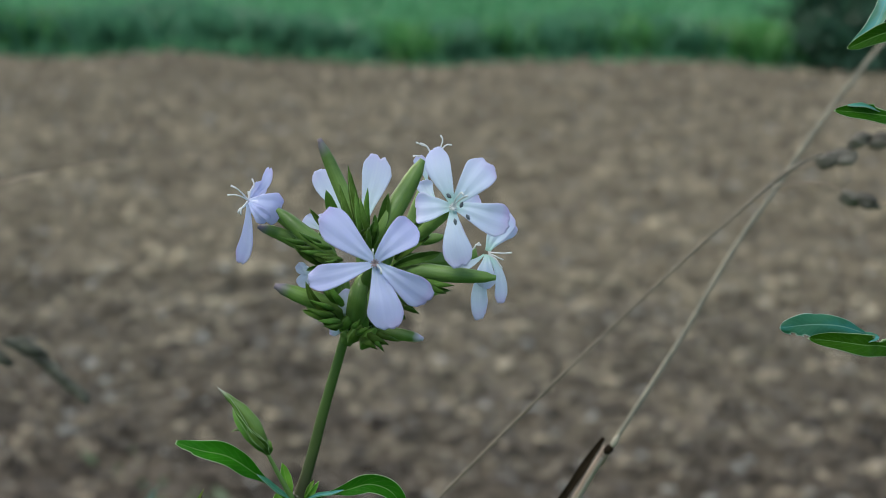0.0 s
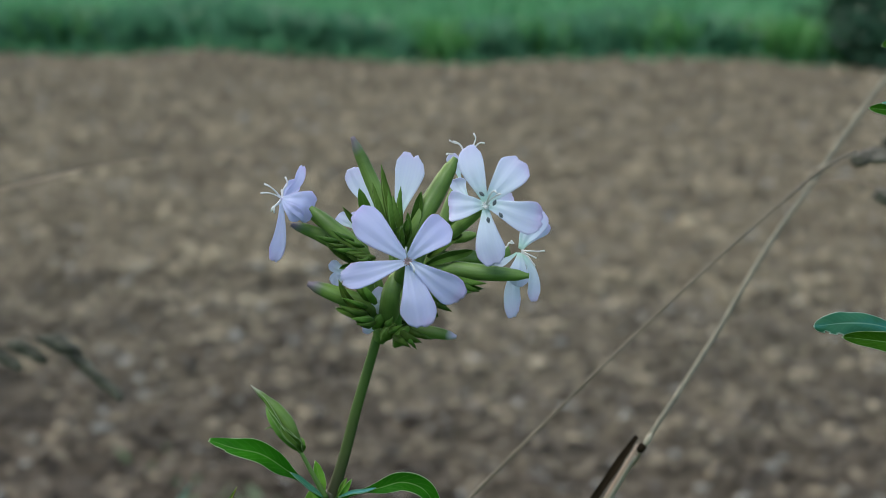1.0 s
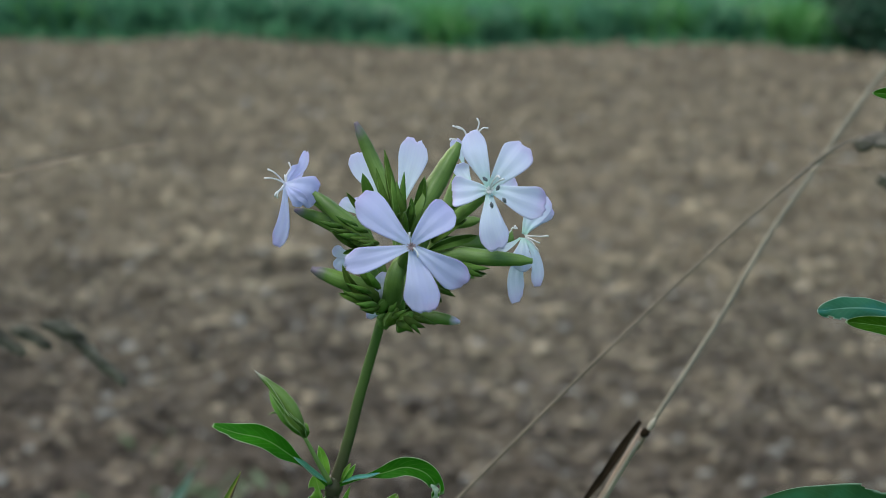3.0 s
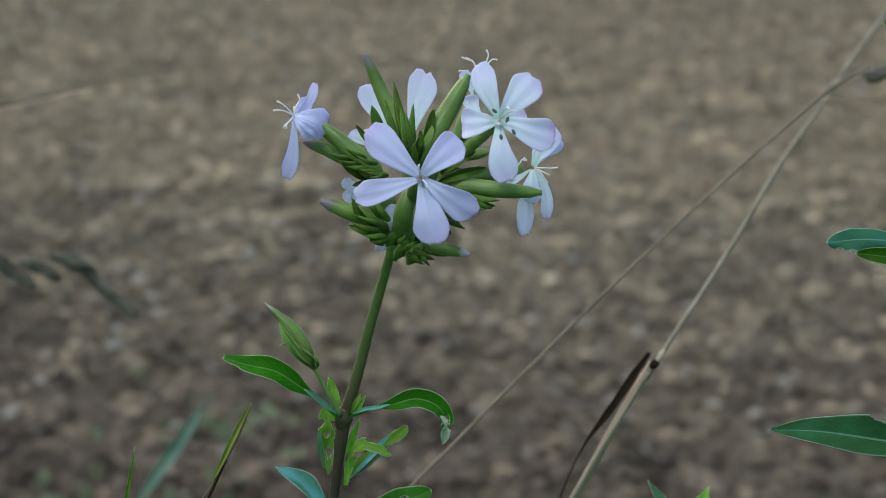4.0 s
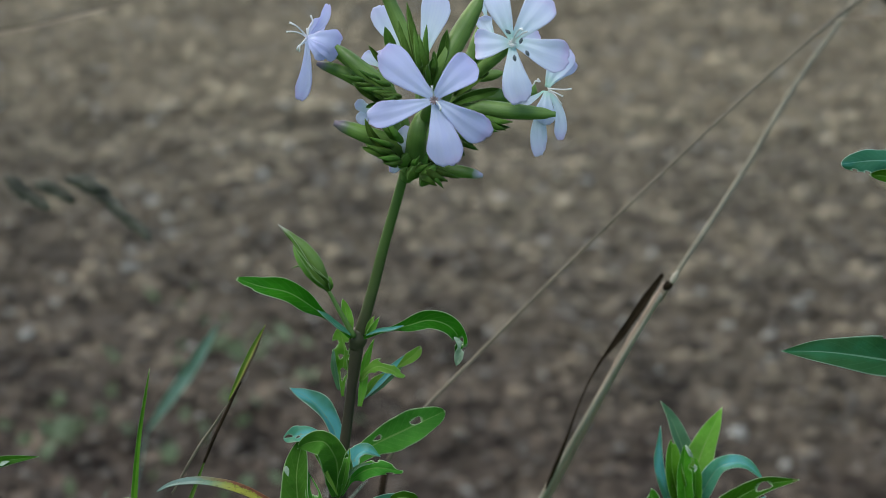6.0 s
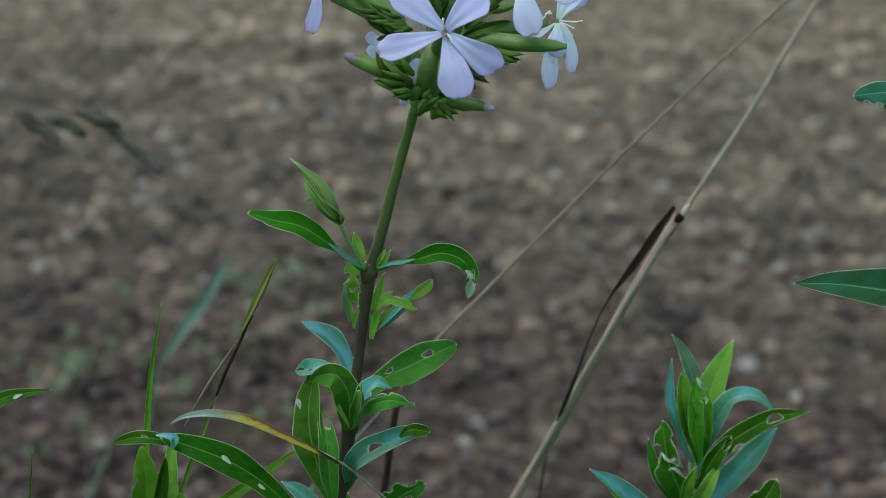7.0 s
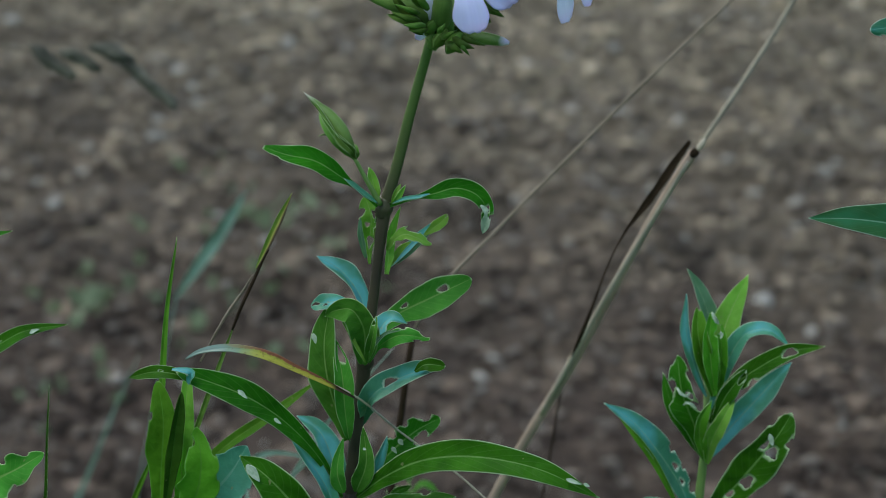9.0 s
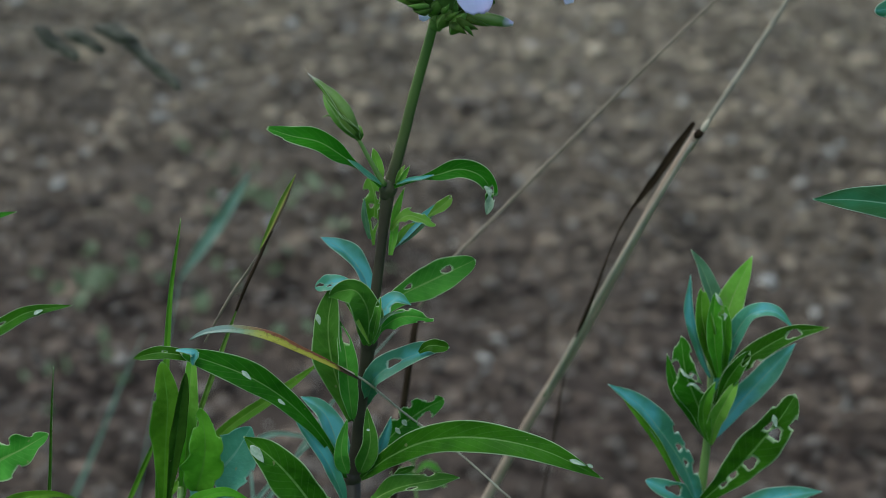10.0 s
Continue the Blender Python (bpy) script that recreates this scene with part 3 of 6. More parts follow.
def scatter(name, label, category, mat, base, faces, place, size, squash, seed, turn=True):
    """Many rough pieces on the ground as one mesh."""
    rng = np.random.RandomState(seed)
    n = len(place)
    a = rng.uniform(0, 6.28, n)
    ca, sa = np.cos(a), np.sin(a)
    v = base[None] * (1 + rng.uniform(-0.32, 0.32, (n, len(base), 1)))
    v = v * size[:, None, None] * np.stack([rng.uniform(0.8, 1.4, n), rng.uniform(0.7, 1.1, n), squash * rng.uniform(0.7, 1.2, n)], -1)[:, None]
    x = v[..., 0] * ca[:, None] - v[..., 1] * sa[:, None]
    y = v[..., 0] * sa[:, None] + v[..., 1] * ca[:, None]
    p = np.stack([x + place[:, None, 0], y + place[:, None, 1], v[..., 2] + place[:, None, 2]], -1).reshape(-1, 3)
    f = (faces[None] + (np.arange(n) * len(base))[:, None, None]).reshape(-1, 3)
    me = bpy.data.meshes.new(name)
    me.from_pydata(p.tolist(), [], f.tolist())
    me.materials.append(mat)
    tagged(new(name, me), label, category, kind="stuff")


def spots(n, y0, y1, seed, spread=0.25, margin=0.35):
    """Places over the part of the field that opens out ahead, evenly thick on the ground."""
    rng = np.random.RandomState(seed)
    y = np.sqrt(rng.uniform(y0 * y0, y1 * y1, n))
    x = rng.uniform(-1, 1, n) * (spread * y + margin)
    return np.stack([x, y, height(x, y)], -1), rng


ICO1, ICO1F = lump(1)
ICO2, ICO2F = lump(2)
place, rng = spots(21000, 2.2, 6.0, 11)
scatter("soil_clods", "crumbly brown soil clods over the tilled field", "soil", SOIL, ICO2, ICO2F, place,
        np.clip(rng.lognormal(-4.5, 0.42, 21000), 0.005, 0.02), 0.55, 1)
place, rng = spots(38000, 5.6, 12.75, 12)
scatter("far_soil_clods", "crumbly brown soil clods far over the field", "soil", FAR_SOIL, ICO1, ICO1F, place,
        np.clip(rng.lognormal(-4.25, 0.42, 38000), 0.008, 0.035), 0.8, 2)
place, rng = spots(2400, 2.3, 12.8, 13)
place = place[rng.uniform(0, 1, len(place)) < np.clip((place[:, 1] + 0.8 * place[:, 0] - 1.6) / 2.6, 0.12, 1)]
place[:, 2] += 0.006
scatter("field_stones", "small pale stones lying on the brown soil", "stone", STONE, ICO1, ICO1F, place,
        np.clip(rng.lognormal(-4.62, 0.42, len(place)), 0.005, 0.022), 0.6, 3)
place, rng = spots(5200, 2.2, 5.6, 16)
place[:, 2] += 0.012
scatter("soil_crumbs", "small pale dry crumbs scattered over the darker soil", "soil", CRUMB, ICO1, ICO1F, place,
        np.clip(rng.lognormal(-5.2, 0.4, 5200), 0.003, 0.012), 0.6, 5)
side = np.random.RandomState(15)
sx, sy = side.uniform(-6, 6, 20000), side.uniform(2.1, 13.0, 20000)
wide = np.abs(sx) > 0.25 * sy + 0.3
sx, sy = sx[wide], sy[wide]
scatter("side_soil_clods", "crumbly brown soil clods at the sides of the field", "soil", SOIL, ICO1, ICO1F, np.stack([sx, sy, height(sx, sy)], -1),
        np.clip(side.lognormal(-3.9, 0.45, len(sx)), 0.009, 0.05), 0.8, 8)
BAR = np.array([[x, y, z] for x in (-1, 1) for y in (-0.07, 0.07) for z in (-0.05, 0.05)], dtype=float)
BARF = np.array([(0, 1, 3), (0, 3, 2), (4, 6, 7), (4, 7, 5), (0, 4, 5), (0, 5, 1), (2, 3, 7), (2, 7, 6), (0, 2, 6), (0, 6, 4), (1, 5, 7), (1, 7, 3)])
place, rng = spots(700, 3.5, 12.9, 14)
place[:, 2] += 0.014
scatter("straw_litter", "short bits of old straw strewn over soil", "straw", STUBBLE, BAR, BARF, place,
        rng.uniform(0.01, 0.03, 700), 1.0, 4)


def tufts(name, label, category, mat, roots, height, width, seed, lean=0.5, kind="stuff", parent=None, patchy=0.0):
    """Bent grass or weed blades, four quads' worth each, as one mesh."""
    rng = np.random.RandomState(seed)
    n = len(roots)
    a, b = rng.uniform(0, 6.28, n), rng.uniform(0, 6.28, n)
    h = height * rng.uniform(0.45, 1.15, n) * (1 + patchy * np.sin(1.7 * roots[:, 0] + 0.6 * roots[:, 1] + seed) * np.sin(0.9 * roots[:, 0] - 0.8 + seed))
    w = width * rng.uniform(0.6, 1.3, n)
    out = lean * rng.uniform(0.1, 1.0, n) * h
    verts = np.zeros((n, 7, 3))
    for k, (s, ww) in enumerate(((0, 0.7), (0.4, 1.0), (0.75, 0.7))):
        cx = roots[:, 0] + np.cos(a) * out * s * s
        cy = roots[:, 1] + np.sin(a) * out * s * s
        cz = roots[:, 2] + h * (s - 0.25 * lean * s * s)
        for side in (0, 1):
            q = (side * 2 - 1) * w * ww / 2
            verts[:, 2 * k + side] = np.stack([cx + np.cos(b) * q, cy + np.sin(b) * q, cz], -1)
    verts[:, 6] = np.stack([roots[:, 0] + np.cos(a) * out, roots[:, 1] + np.sin(a) * out, roots[:, 2] + h * (1 - 0.25 * lean)], -1)
    f = []
    for i in range(n):
        o = 7 * i
        f += [(o, o + 1, o + 3, o + 2), (o + 2, o + 3, o + 5, o + 4), (o + 4, o + 5, o + 6)]
    me = bpy.data.meshes.new(name)
    me.from_pydata(verts.reshape(-1, 3).tolist(), [], f)
    me.materials.append(mat)
    ob = new(name, me)
    if parent:
        ob.parent = parent
        return ob
    return tagged(ob, label, category, kind=kind)


def strip(n, near, far, x0, x1, seed):
    """Places along the field's far edge, which runs a little askew."""
    rng = np.random.RandomState(seed)
    x = rng.uniform(x0, x1, n)
    y = rng.uniform(near, far, n) - 0.17 * x
    return np.stack([x, y, height(x, y)], -1)


tufts("meadow_grass", "light green meadow grass beyond the field", "grass", MEADOW, strip(16000, 12.8, 20.3, -5.5, 5.5, 21), 0.30, 0.03, 5, patchy=0.3)
tufts("edge_weeds", "dark green weeds along the field edge", "weeds", WEEDS, strip(9000, 12.6, 14.2, -4.8, 4.8, 22), 0.27, 0.05, 6, 0.8, patchy=0.55)
tufts("edge_grass", "short green grass fringe at the field edge", "grass", WEEDS, strip(2600, 12.35, 12.8, -4.8, 4.8, 23), 0.07, 0.02, 7, 0.9)
lanes = np.random.RandomState(26)
for mat, height_, width_, patches in ((WEEDS, 0.29, 0.06, ((-2.55, 0.25), (-1.75, 0.35), (-0.75, 0.35), (0.45, 0.28), (1.0, 0.2), (1.55, 0.2))),
                                      (LUSH, 0.30, 0.035, ((0.62, 0.12), (1.32, 0.22), (2.05, 0.28), (-2.5, 0.2), (-0.02, 0.15)))):
    for cx, half in patches:
        n = int(1500 * half)
        x = cx + lanes.normal(0, half * 0.6, n)
        y = lanes.uniform(12.5, 13.3, n) - 0.17 * x
        tufts("weed_clump", "tall leafy green weeds in a clump at the field edge", "weeds", mat, np.stack([x, y, height(x, y)], -1), height_, width_, int(cx * 100) + 400, 0.8)
fringe = np.random.RandomState(27)
x = fringe.uniform(-3, 3, 1800)
tufts("low_fringe", "low sparse green grass where the field ends", "grass", MEADOW, np.stack([x, fringe.uniform(12.35, 12.75, 1800) - 0.17 * x, height(x, 12.5 - 0.17 * x)], -1), 0.10, 0.02, 31, 0.9, patchy=0.9)
turf = np.random.RandomState(24)
tx, ty = turf.uniform(-2.2, 2.2, 9000), turf.uniform(-1.6, 1.55, 9000)
tufts("bank_grass", "short green grass on the bank", "grass", MEADOW, np.stack([tx, ty, height(tx, ty)], -1), 0.07, 0.007, 9, 0.9)
clumps = np.random.RandomState(31)
for cx, cy, n, r in ((-0.66, 3.3, 26, 0.07), (-0.46, 3.2, 18, 0.11), (-0.62, 2.9, 9, 0.1), (-0.3, 3.35, 5, 0.1), (-0.36, 3.72, 22, 0.09), (-0.5, 3.85, 14, 0.12), (-0.29, 3.55, 8, 0.07)):
    q = clumps.normal(0, r, (n, 2))
    roots = np.stack([cx + q[:, 0], cy + q[:, 1], np.zeros(n)], -1)
    tufts("seedling_weeds", "small pale green weeds sprouting from the soil", "weeds", SPROUT, roots, 0.035, 0.022, int(cx * 100 + cy * 10) + 90, 1.0)


def shrub(x, y, r, h, n, seed):
    """A dense low shrub: several stems and a ragged crown of small leaves."""
    ob = new("shrub")
    ob.location = (x, y, 0)
    tagged(ob, "dense dark green shrub at the meadow edge", "shrub", "shrubs at the field edge")
    rng = np.random.RandomState(seed)
    for k in range(5):
        a = rng.uniform(0, 6.28)
        tip = (x * 1000 + math.cos(a) * r * 600, y * 1000 + math.sin(a) * r * 600, h * 800)
        mid = (x * 1000 + math.cos(a) * r * 200, y * 1000 + math.sin(a) * r * 200, h * 420)
        tube("stem", ob, [BARK], [(x * 1000, y * 1000, -20), mid, tip], [22, 15, 6], 6, 6)
    d = rng.normal(0, 1, (n, 3))
    d /= np.linalg.norm(d, axis=1)[:, None]
    rad = rng.uniform(0.55, 1.0, n) * (1 + 0.18 * np.sin(5 * d[:, 0] + 3 * d[:, 2] + seed))
    c = np.stack([d[:, 0] * r * rad, d[:, 1] * r * rad, h * 0.28 + d[:, 2] * h * 0.6 * rad], -1)
    roots = c[c[:, 2] > 0.02]
    tufts("crown", "", "", BUSH, roots, 0.10, 0.06, seed + 1, 1.2, parent=ob)


shrub(2.72, 12.0, 0.45, 0.5, 2600, 43)
shrub(3.4, 11.9, 0.5, 0.55, 2200, 44)
shrub(2.88, 12.7, 0.6, 1.0, 3200, 41)
shrub(3.6, 12.5, 0.6, 1.2, 2400, 42)
shrub(2.95, 13.0, 0.62, 1.1, 2600, 45)


# ---- the flowering soapwort ----
LV = [LEAF, LEAF_UNDER]
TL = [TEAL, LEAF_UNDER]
MG = [MIDGREEN, LEAF_UNDER]
YG = [YOUNG, YOUNG]
CAM = (0, -1, 0.15)
plant = thing("soapwort", (-48.0, 505, 350), "flowering soapwort with pale lilac flowers, chewed green leaves", "flower")
tube("stem", plant, [STEM], [(-28.1,500,1041.7), (-24.4,500,1054.3), (-21.4,500,1065.9), (-18.5,500,1076.0), (-16.1,500,1084.5), (-14.7,500,1090.8)], [1.81, 1.46, 1.4, 1.33, 1.26, 1.12], 12, 30)
tube("stem", plant, [STEM], [(-34.2,500,999.6), (-32.3,500,1012.1), (-30.2,500,1027.4), (-28.2,500,1041.3)], [1.88, 1.4, 1.31, 1.74], 12, 26)
tube("stem", plant, [STEM], [(-39.3,500,961.0), (-37.8,500,972.4), (-36.2,500,985.3), (-34.1,500,999.9)], [2.09, 1.7, 1.62, 1.88], 12, 26)
tube("stem", plant, [STEM], [(-48.0, 505, 340), (-46.0, 503, 600), (-42.0, 501, 820), (-39.3,500,961.0)], [3.4, 3.0, 2.5, 2.2], 12, 24)
for spot, r in (((-28.2,500,1041.9), 2.37), ((-34.0,500,1000.2), 2.37), ((-39.3,500,961.8), 2.51)):
    tube("stem_node", plant, [STEM], [(spot[0] - 0.6, spot[1], spot[2] - 2.6), spot, (spot[0] + 0.6, spot[1], spot[2] + 2.6)], [r * 0.72, r, r * 0.72], 12, 8)

# pair of leaves and side shoot at the top node
blade("leaf", plant, LV, [(-29.7,498.0,1043.1), (-33.4,496.0,1047.3), (-37.8,494.0,1051.3), (-44.5,492.0,1056.4), (-51.4,492.0,1058.0), (-57.4,494.0,1059.4)], 5.86, (0, -0.8, 0.6), (-25, 10), 12, 0.15, "stalked", holes=[(-1.0, 0.88, 0.25, 0.03)])
blade("leaf", plant, LV, [(-26.5,498.0,1043.1), (-21.1,494.0,1046.1), (-15.4,491.0,1048.2), (-9.8,490.0,1049.9), (-4.9,489.0,1048.5), (-2.4,490.0,1044.1), (-3.2,491.0,1038.6)], 5.16, (0, -0.8, 0.6), (25, -10), 12, 0.15, "stalked", holes=[(0.9, 0.8, 0.35, 0.03), (-0.2, 0.83, 0.3, 0.025), (-0.9, 0.9, 0.5, 0.04)])
# thin teal ribbons added along both leaf stalks, a painted sky sheen
blade("petiole", plant, TL, [(-29.7,495.0,1044.5), (-32.9,493.0,1047.6), (-35.3,492.0,1050.1), (-37.5,492.0,1051.9)], 1.9, (0.2, -0.6, 0.8), (0, 0), 10, 0.1, "lance", nv=16)
blade("petiole", plant, TL, [(-25.8,495.0,1044.5), (-22.0,492.0,1046.6), (-19.1,491.0,1047.3), (-16.3,490.0,1048.5)], 1.5, (0, -0.6, 0.8), (0, 0), 10, 0.1, "lance", nv=16)
blade("curled_tip", plant, [SKIN, LEAF_UNDER], [(-3.8,487.0,1046.5), (-2.4,487.0,1044.3), (-2.7,488.0,1041.5), (-3.4,489.0,1038.5)], 2.37, (0.1, -0.8, 0.6), (0, 0), 10, 0.2, "lance", nv=24, holes=[(-0.6, 0.35, 0.4, 0.1)])
side = tube("side_shoot", plant, [PALE_STEM], [(-29.1,498.0,1043.4), (-31.9,496.0,1049.6), (-35.1,495.0,1056.4)], [0.8, 0.62, 0.5], 8, 12)
tube("bud", side, [PALE_TIP], [(-35.1,495.0,1056.1), (-37.1,494.0,1061.7), (-40.3,494.0,1066.9), (-47.0,495.0,1073.1)], [0.5, 1.55, 1.9, 1.55, 0.84, 0.1], 15, 24, 0.1)
blade("sepal", side, [SEPAL, SEPAL], [(-34.5,493.0,1056.8), (-37.3,490.0,1060.3), (-40.0,489.0,1064.2), (-42.2,491.0,1066.9), (-43.2,493.0,1068.4)], 2.5, (-0.45, -1, 0.1), (0, 15), 14, 0.2, "lance", nv=30)
blade("sepal", side, [SEPAL, SEPAL], [(-34.3,492.0,1057.1), (-35.5,488.5,1060.4), (-37.5,488.0,1062.7), (-39.7,490.0,1064.7)], 2.3, (0.1, -1, 0.1), (0, 0), 18, 0.2, "lance", nv=30)
blade("sepal", side, [SEPAL, SEPAL], [(-34.2,491.0,1057.6), (-34.1,489.0,1059.4), (-34.2,489.0,1060.6), (-34.6,490.0,1061.2)], 1.3, (0.5, -1, 0.1), (0, 0), 18, 0.2, "lance", nv=30)
blade("sepal", side, [SEPAL, SEPAL], [(-35.1,495.0,1056.8), (-38.0,494.0,1060.3), (-40.1,491.6,1065.0), (-42.9,493.0,1069.2), (-45.2,495.0,1071.9)], 1.0, (-0.3, -1, 0.1), (0, 0), 16, 0.1, "lance", nv=30)
for line in ([(-39.5,488.0,1065.3), (-38.8,487.0,1062.7), (-37.3,487.0,1060.9), (-35.3,489.0,1058.6)],
             [(-39.5,488.0,1065.3), (-37.7,486.5,1063.9), (-35.5,487.0,1062.0), (-34.4,488.0,1061.2)],
             [(-43.1,492.0,1068.6), (-42.1,489.5,1067.2), (-40.6,488.0,1065.3), (-39.1,487.5,1063.0)]):
    tube("sepal_edge", side, [PALE_STEM], line, [0.08, 0.17, 0.17, 0.1], 5, 14)
tube("sepal_tip", side, [PALE_STEM], [(-39.9,492.0,1062.0), (-41.0,491.0,1063.2), (-42.2,490.0,1063.8), (-43.2,489.0,1063.6)], [0.36, 0.27, 0.22, 0.09], 6, 12)
blade("axil_leaf", plant, YG, [(-29.7,499.0,1043.5), (-30.7,499.0,1048.0), (-31.8,499.0,1052.8)], 3.07, CAM, (0, 20), 12, 0.1, wave=0.2)
blade("axil_leaf", plant, YG, [(-25.7,496.0,1044.3), (-24.0,494.0,1047.0), (-22.4,493.0,1049.9)], 1.67, CAM, (0, 0), 20, 0.1)
blade("axil_leaf", plant, YG, [(-26.2,497.0,1044.0), (-25.0,496.0,1047.0), (-23.8,497.0,1049.0)], 1.4, CAM, (0, 0), 20, 0.1)
# chewed and curled leaves between the upper two nodes
blade("leaf", plant, YG, [(-32.6,506.0,1024.8), (-32.7,506.0,1029.3), (-32.1,505.0,1034.2), (-32.0,505.0,1038.3), (-33.4,506.0,1043.1)], 6.2, (-0.25, -0.85, 0.55), (15, 20), 10, 0.15, "obovate", wave=0.35, holes=[(0.1, 0.33, 0.55, 0.1), (-1, 0.8, 0.55, 0.07), (0.35, 0.74, 0.22, 0.05), (-0.35, 0.6, 0.22, 0.035), (1, 0.93, 0.4, 0.05)])
blade("turned_edge", plant, [LEAF_UNDER, YOUNG], [(-33.1,503.0,1027.6), (-34.1,502.0,1032.2), (-34.5,502.0,1036.1), (-34.5,503.0,1038.6)], 1.7, (-0.5, -0.8, 0.5), (0, 30), 10, 0.2, "strap", wave=0.3, nv=30)
blade("leaf", plant, YG, [(-30.7,502.0,1028.7), (-30.6,502.0,1033.2), (-30.4,503.0,1036.4), (-30.5,503.0,1039.7)], 2.6, (0.3, -0.85, 0.5), (0, 30), 12, 0.15, "oblong", wave=0.3, holes=[(-0.7, 0.7, 0.5, 0.08)])
blade("leaf", plant, YG, [(-28.2,502.0,1023.4), (-27.5,503.0,1028.4), (-26.7,503.0,1034.4), (-25.6,503.0,1037.9), (-24.3,504.0,1040.8)], 2.5, (0.35, -0.8, 0.5), (0, 0), 15, 0.1, "strap")
blade("leaf", plant, YG, [(-27.8,502.0,1030.1), (-25.8,500.0,1033.3), (-23.1,499.0,1035.0), (-19.8,498.0,1034.3), (-16.4,499.0,1032.3)], 3.6, (0.1, -0.8, 0.65), (0, 0), 10, 0.1, "oblong", wave=0.35, holes=[(-1, 0.62, 0.5, 0.1), (1, 0.3, 0.4, 0.08), (-0.9, 0.93, 0.5, 0.05), (0.9, 0.75, 0.2, 0.05)])
blade("leaf", plant, TL, [(-27.6,508.0,1023.6), (-23.1,511.0,1027.0), (-18.5,514.0,1030.3), (-14.1,516.0,1034.0)], 2.9, (0, -0.6, 0.8), (0, 0), 12, 0.1, "strap")
blade("turned_edge", plant, YG, [(-18.7,512.0,1030.5), (-16.6,512.0,1032.2), (-14.4,512.0,1034.0), (-12.7,513.0,1035.8)], 3.1, (0.1, -0.85, 0.5), (0, 20), 8, 0.15, "oblong", nv=30, holes=[(0.1, 1.0, 0.35, 0.1)])
blade("turned_edge", plant, [LEAF_UNDER, YOUNG], [(-25.9,508.0,1023.9), (-22.4,509.0,1026.6), (-19.2,510.0,1029.5), (-17.2,512.0,1031.0)], 1.1, (0, -0.9, 0.4), (0, 0), 8, 0.1, "lance", nv=30)
blade("leaf", plant, YG, [(-28.7,505.0,1023.0), (-25.8,506.0,1027.2), (-24.1,507.0,1029.0), (-21.8,508.0,1030.2)], 1.9, (0.2, -0.85, 0.4), (0, 0), 15, 0.1, nv=30)

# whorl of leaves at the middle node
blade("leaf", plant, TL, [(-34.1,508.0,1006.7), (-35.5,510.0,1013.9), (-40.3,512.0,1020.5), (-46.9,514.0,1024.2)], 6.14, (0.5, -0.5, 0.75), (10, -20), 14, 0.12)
blade("leaf", plant, MG, [(-31.5,506.0,1005.1), (-26.5,508.0,1009.7), (-17.1,510.0,1014.0), (-6.5,513.0,1018.2)], 8.93, (0, -0.9, 0.5), (15, 10), 6, 0.1, "oblong", holes=[(-0.2, 0.73, 0.2, 0.05), (-0.35, 0.36, 0.17, 0.03)])
blade("leaf", plant, MG, [(-38.7,494.0,980.8), (-41.2,492.0,990.4), (-43.1,490.0,1000.6), (-43.4,489.0,1010.2), (-41.6,489.0,1019.7)], 8.65, (-0.2, -1, 0.15), (0, -5), 14, 0.12, "oblong")
blade("leaf", plant, MG, [(-38.2,491.0,982.6), (-38.7,488.0,992.1), (-39.1,487.0,1001.8), (-40.7,489.0,1010.9)], 5.86, (0.25, -1, 0.1), (0, 0), 16, 0.12, holes=[(0.35, 0.85, 0.4, 0.08)])
blade("leaf", plant, MG, [(-34.1,492.0,1002.8), (-33.0,487.0,1010.2), (-33.4,483.0,1017.0), (-35.9,481.0,1021.6), (-40.0,483.0,1020.6), (-42.7,485.0,1018.4)], 7.9, (0.05, -1, 0.25), (0, -12), 10, 0.22, "lance", wave=0.12)
blade("turned_edge", plant, YG, [(-33.1,486.0,1005.5), (-34.7,484.0,1010.0), (-36.6,483.0,1014.6), (-38.9,483.0,1018.8)], 1.12, (0.5, -0.9, 0.2), (0, 0), 6, 0.15, "lance", nv=24)
blade("leaf", plant, TL, [(-36.3,487.0,1020.6), (-39.8,488.0,1021.0), (-43.0,489.0,1020.2), (-46.6,490.0,1019.2)], 4.9, (0.1, -0.7, 0.75), (0, 0), 6, 0.1, "oblong", wave=0.25, holes=[(0.15, 0.9, 0.3, 0.13), (-0.2, 0.62, 0.16, 0.06)])
blade("leaf", plant, MG, [(-32.5,488.0,1005.0), (-31.1,481.0,1012.4), (-30.2,479.0,1017.0), (-29.6,480.0,1020.2)], 2.79, (-0.2, -1, 0.15), (0, 0), 15, 0.12, "oblong", holes=[(-0.3, 0.93, 0.5, 0.06)])
blade("leaf", plant, TL, [(-32.6,494.0,1003.6), (-29.7,491.0,1012.0), (-26.4,490.0,1015.8), (-22.5,490.0,1014.3)], 5.3, (0, -0.75, 0.8), (0, -20), 8, 0.1, "lance", holes=[(1, 0.7, 0.3, 0.06)])
blade("leaf", plant, MG, [(-32.5,492.0,1003.4), (-29.0,488.0,1009.5), (-24.1,485.0,1013.2), (-16.6,485.0,1012.3)], 4.32, (0, -1, 0.2), (0, 0), 10, 0.1, "stalked", holes=[(-0.8, 0.94, 0.5, 0.06), (0.9, 0.86, 0.3, 0.04), (-1, 0.7, 0.3, 0.03)], wave=0.4)
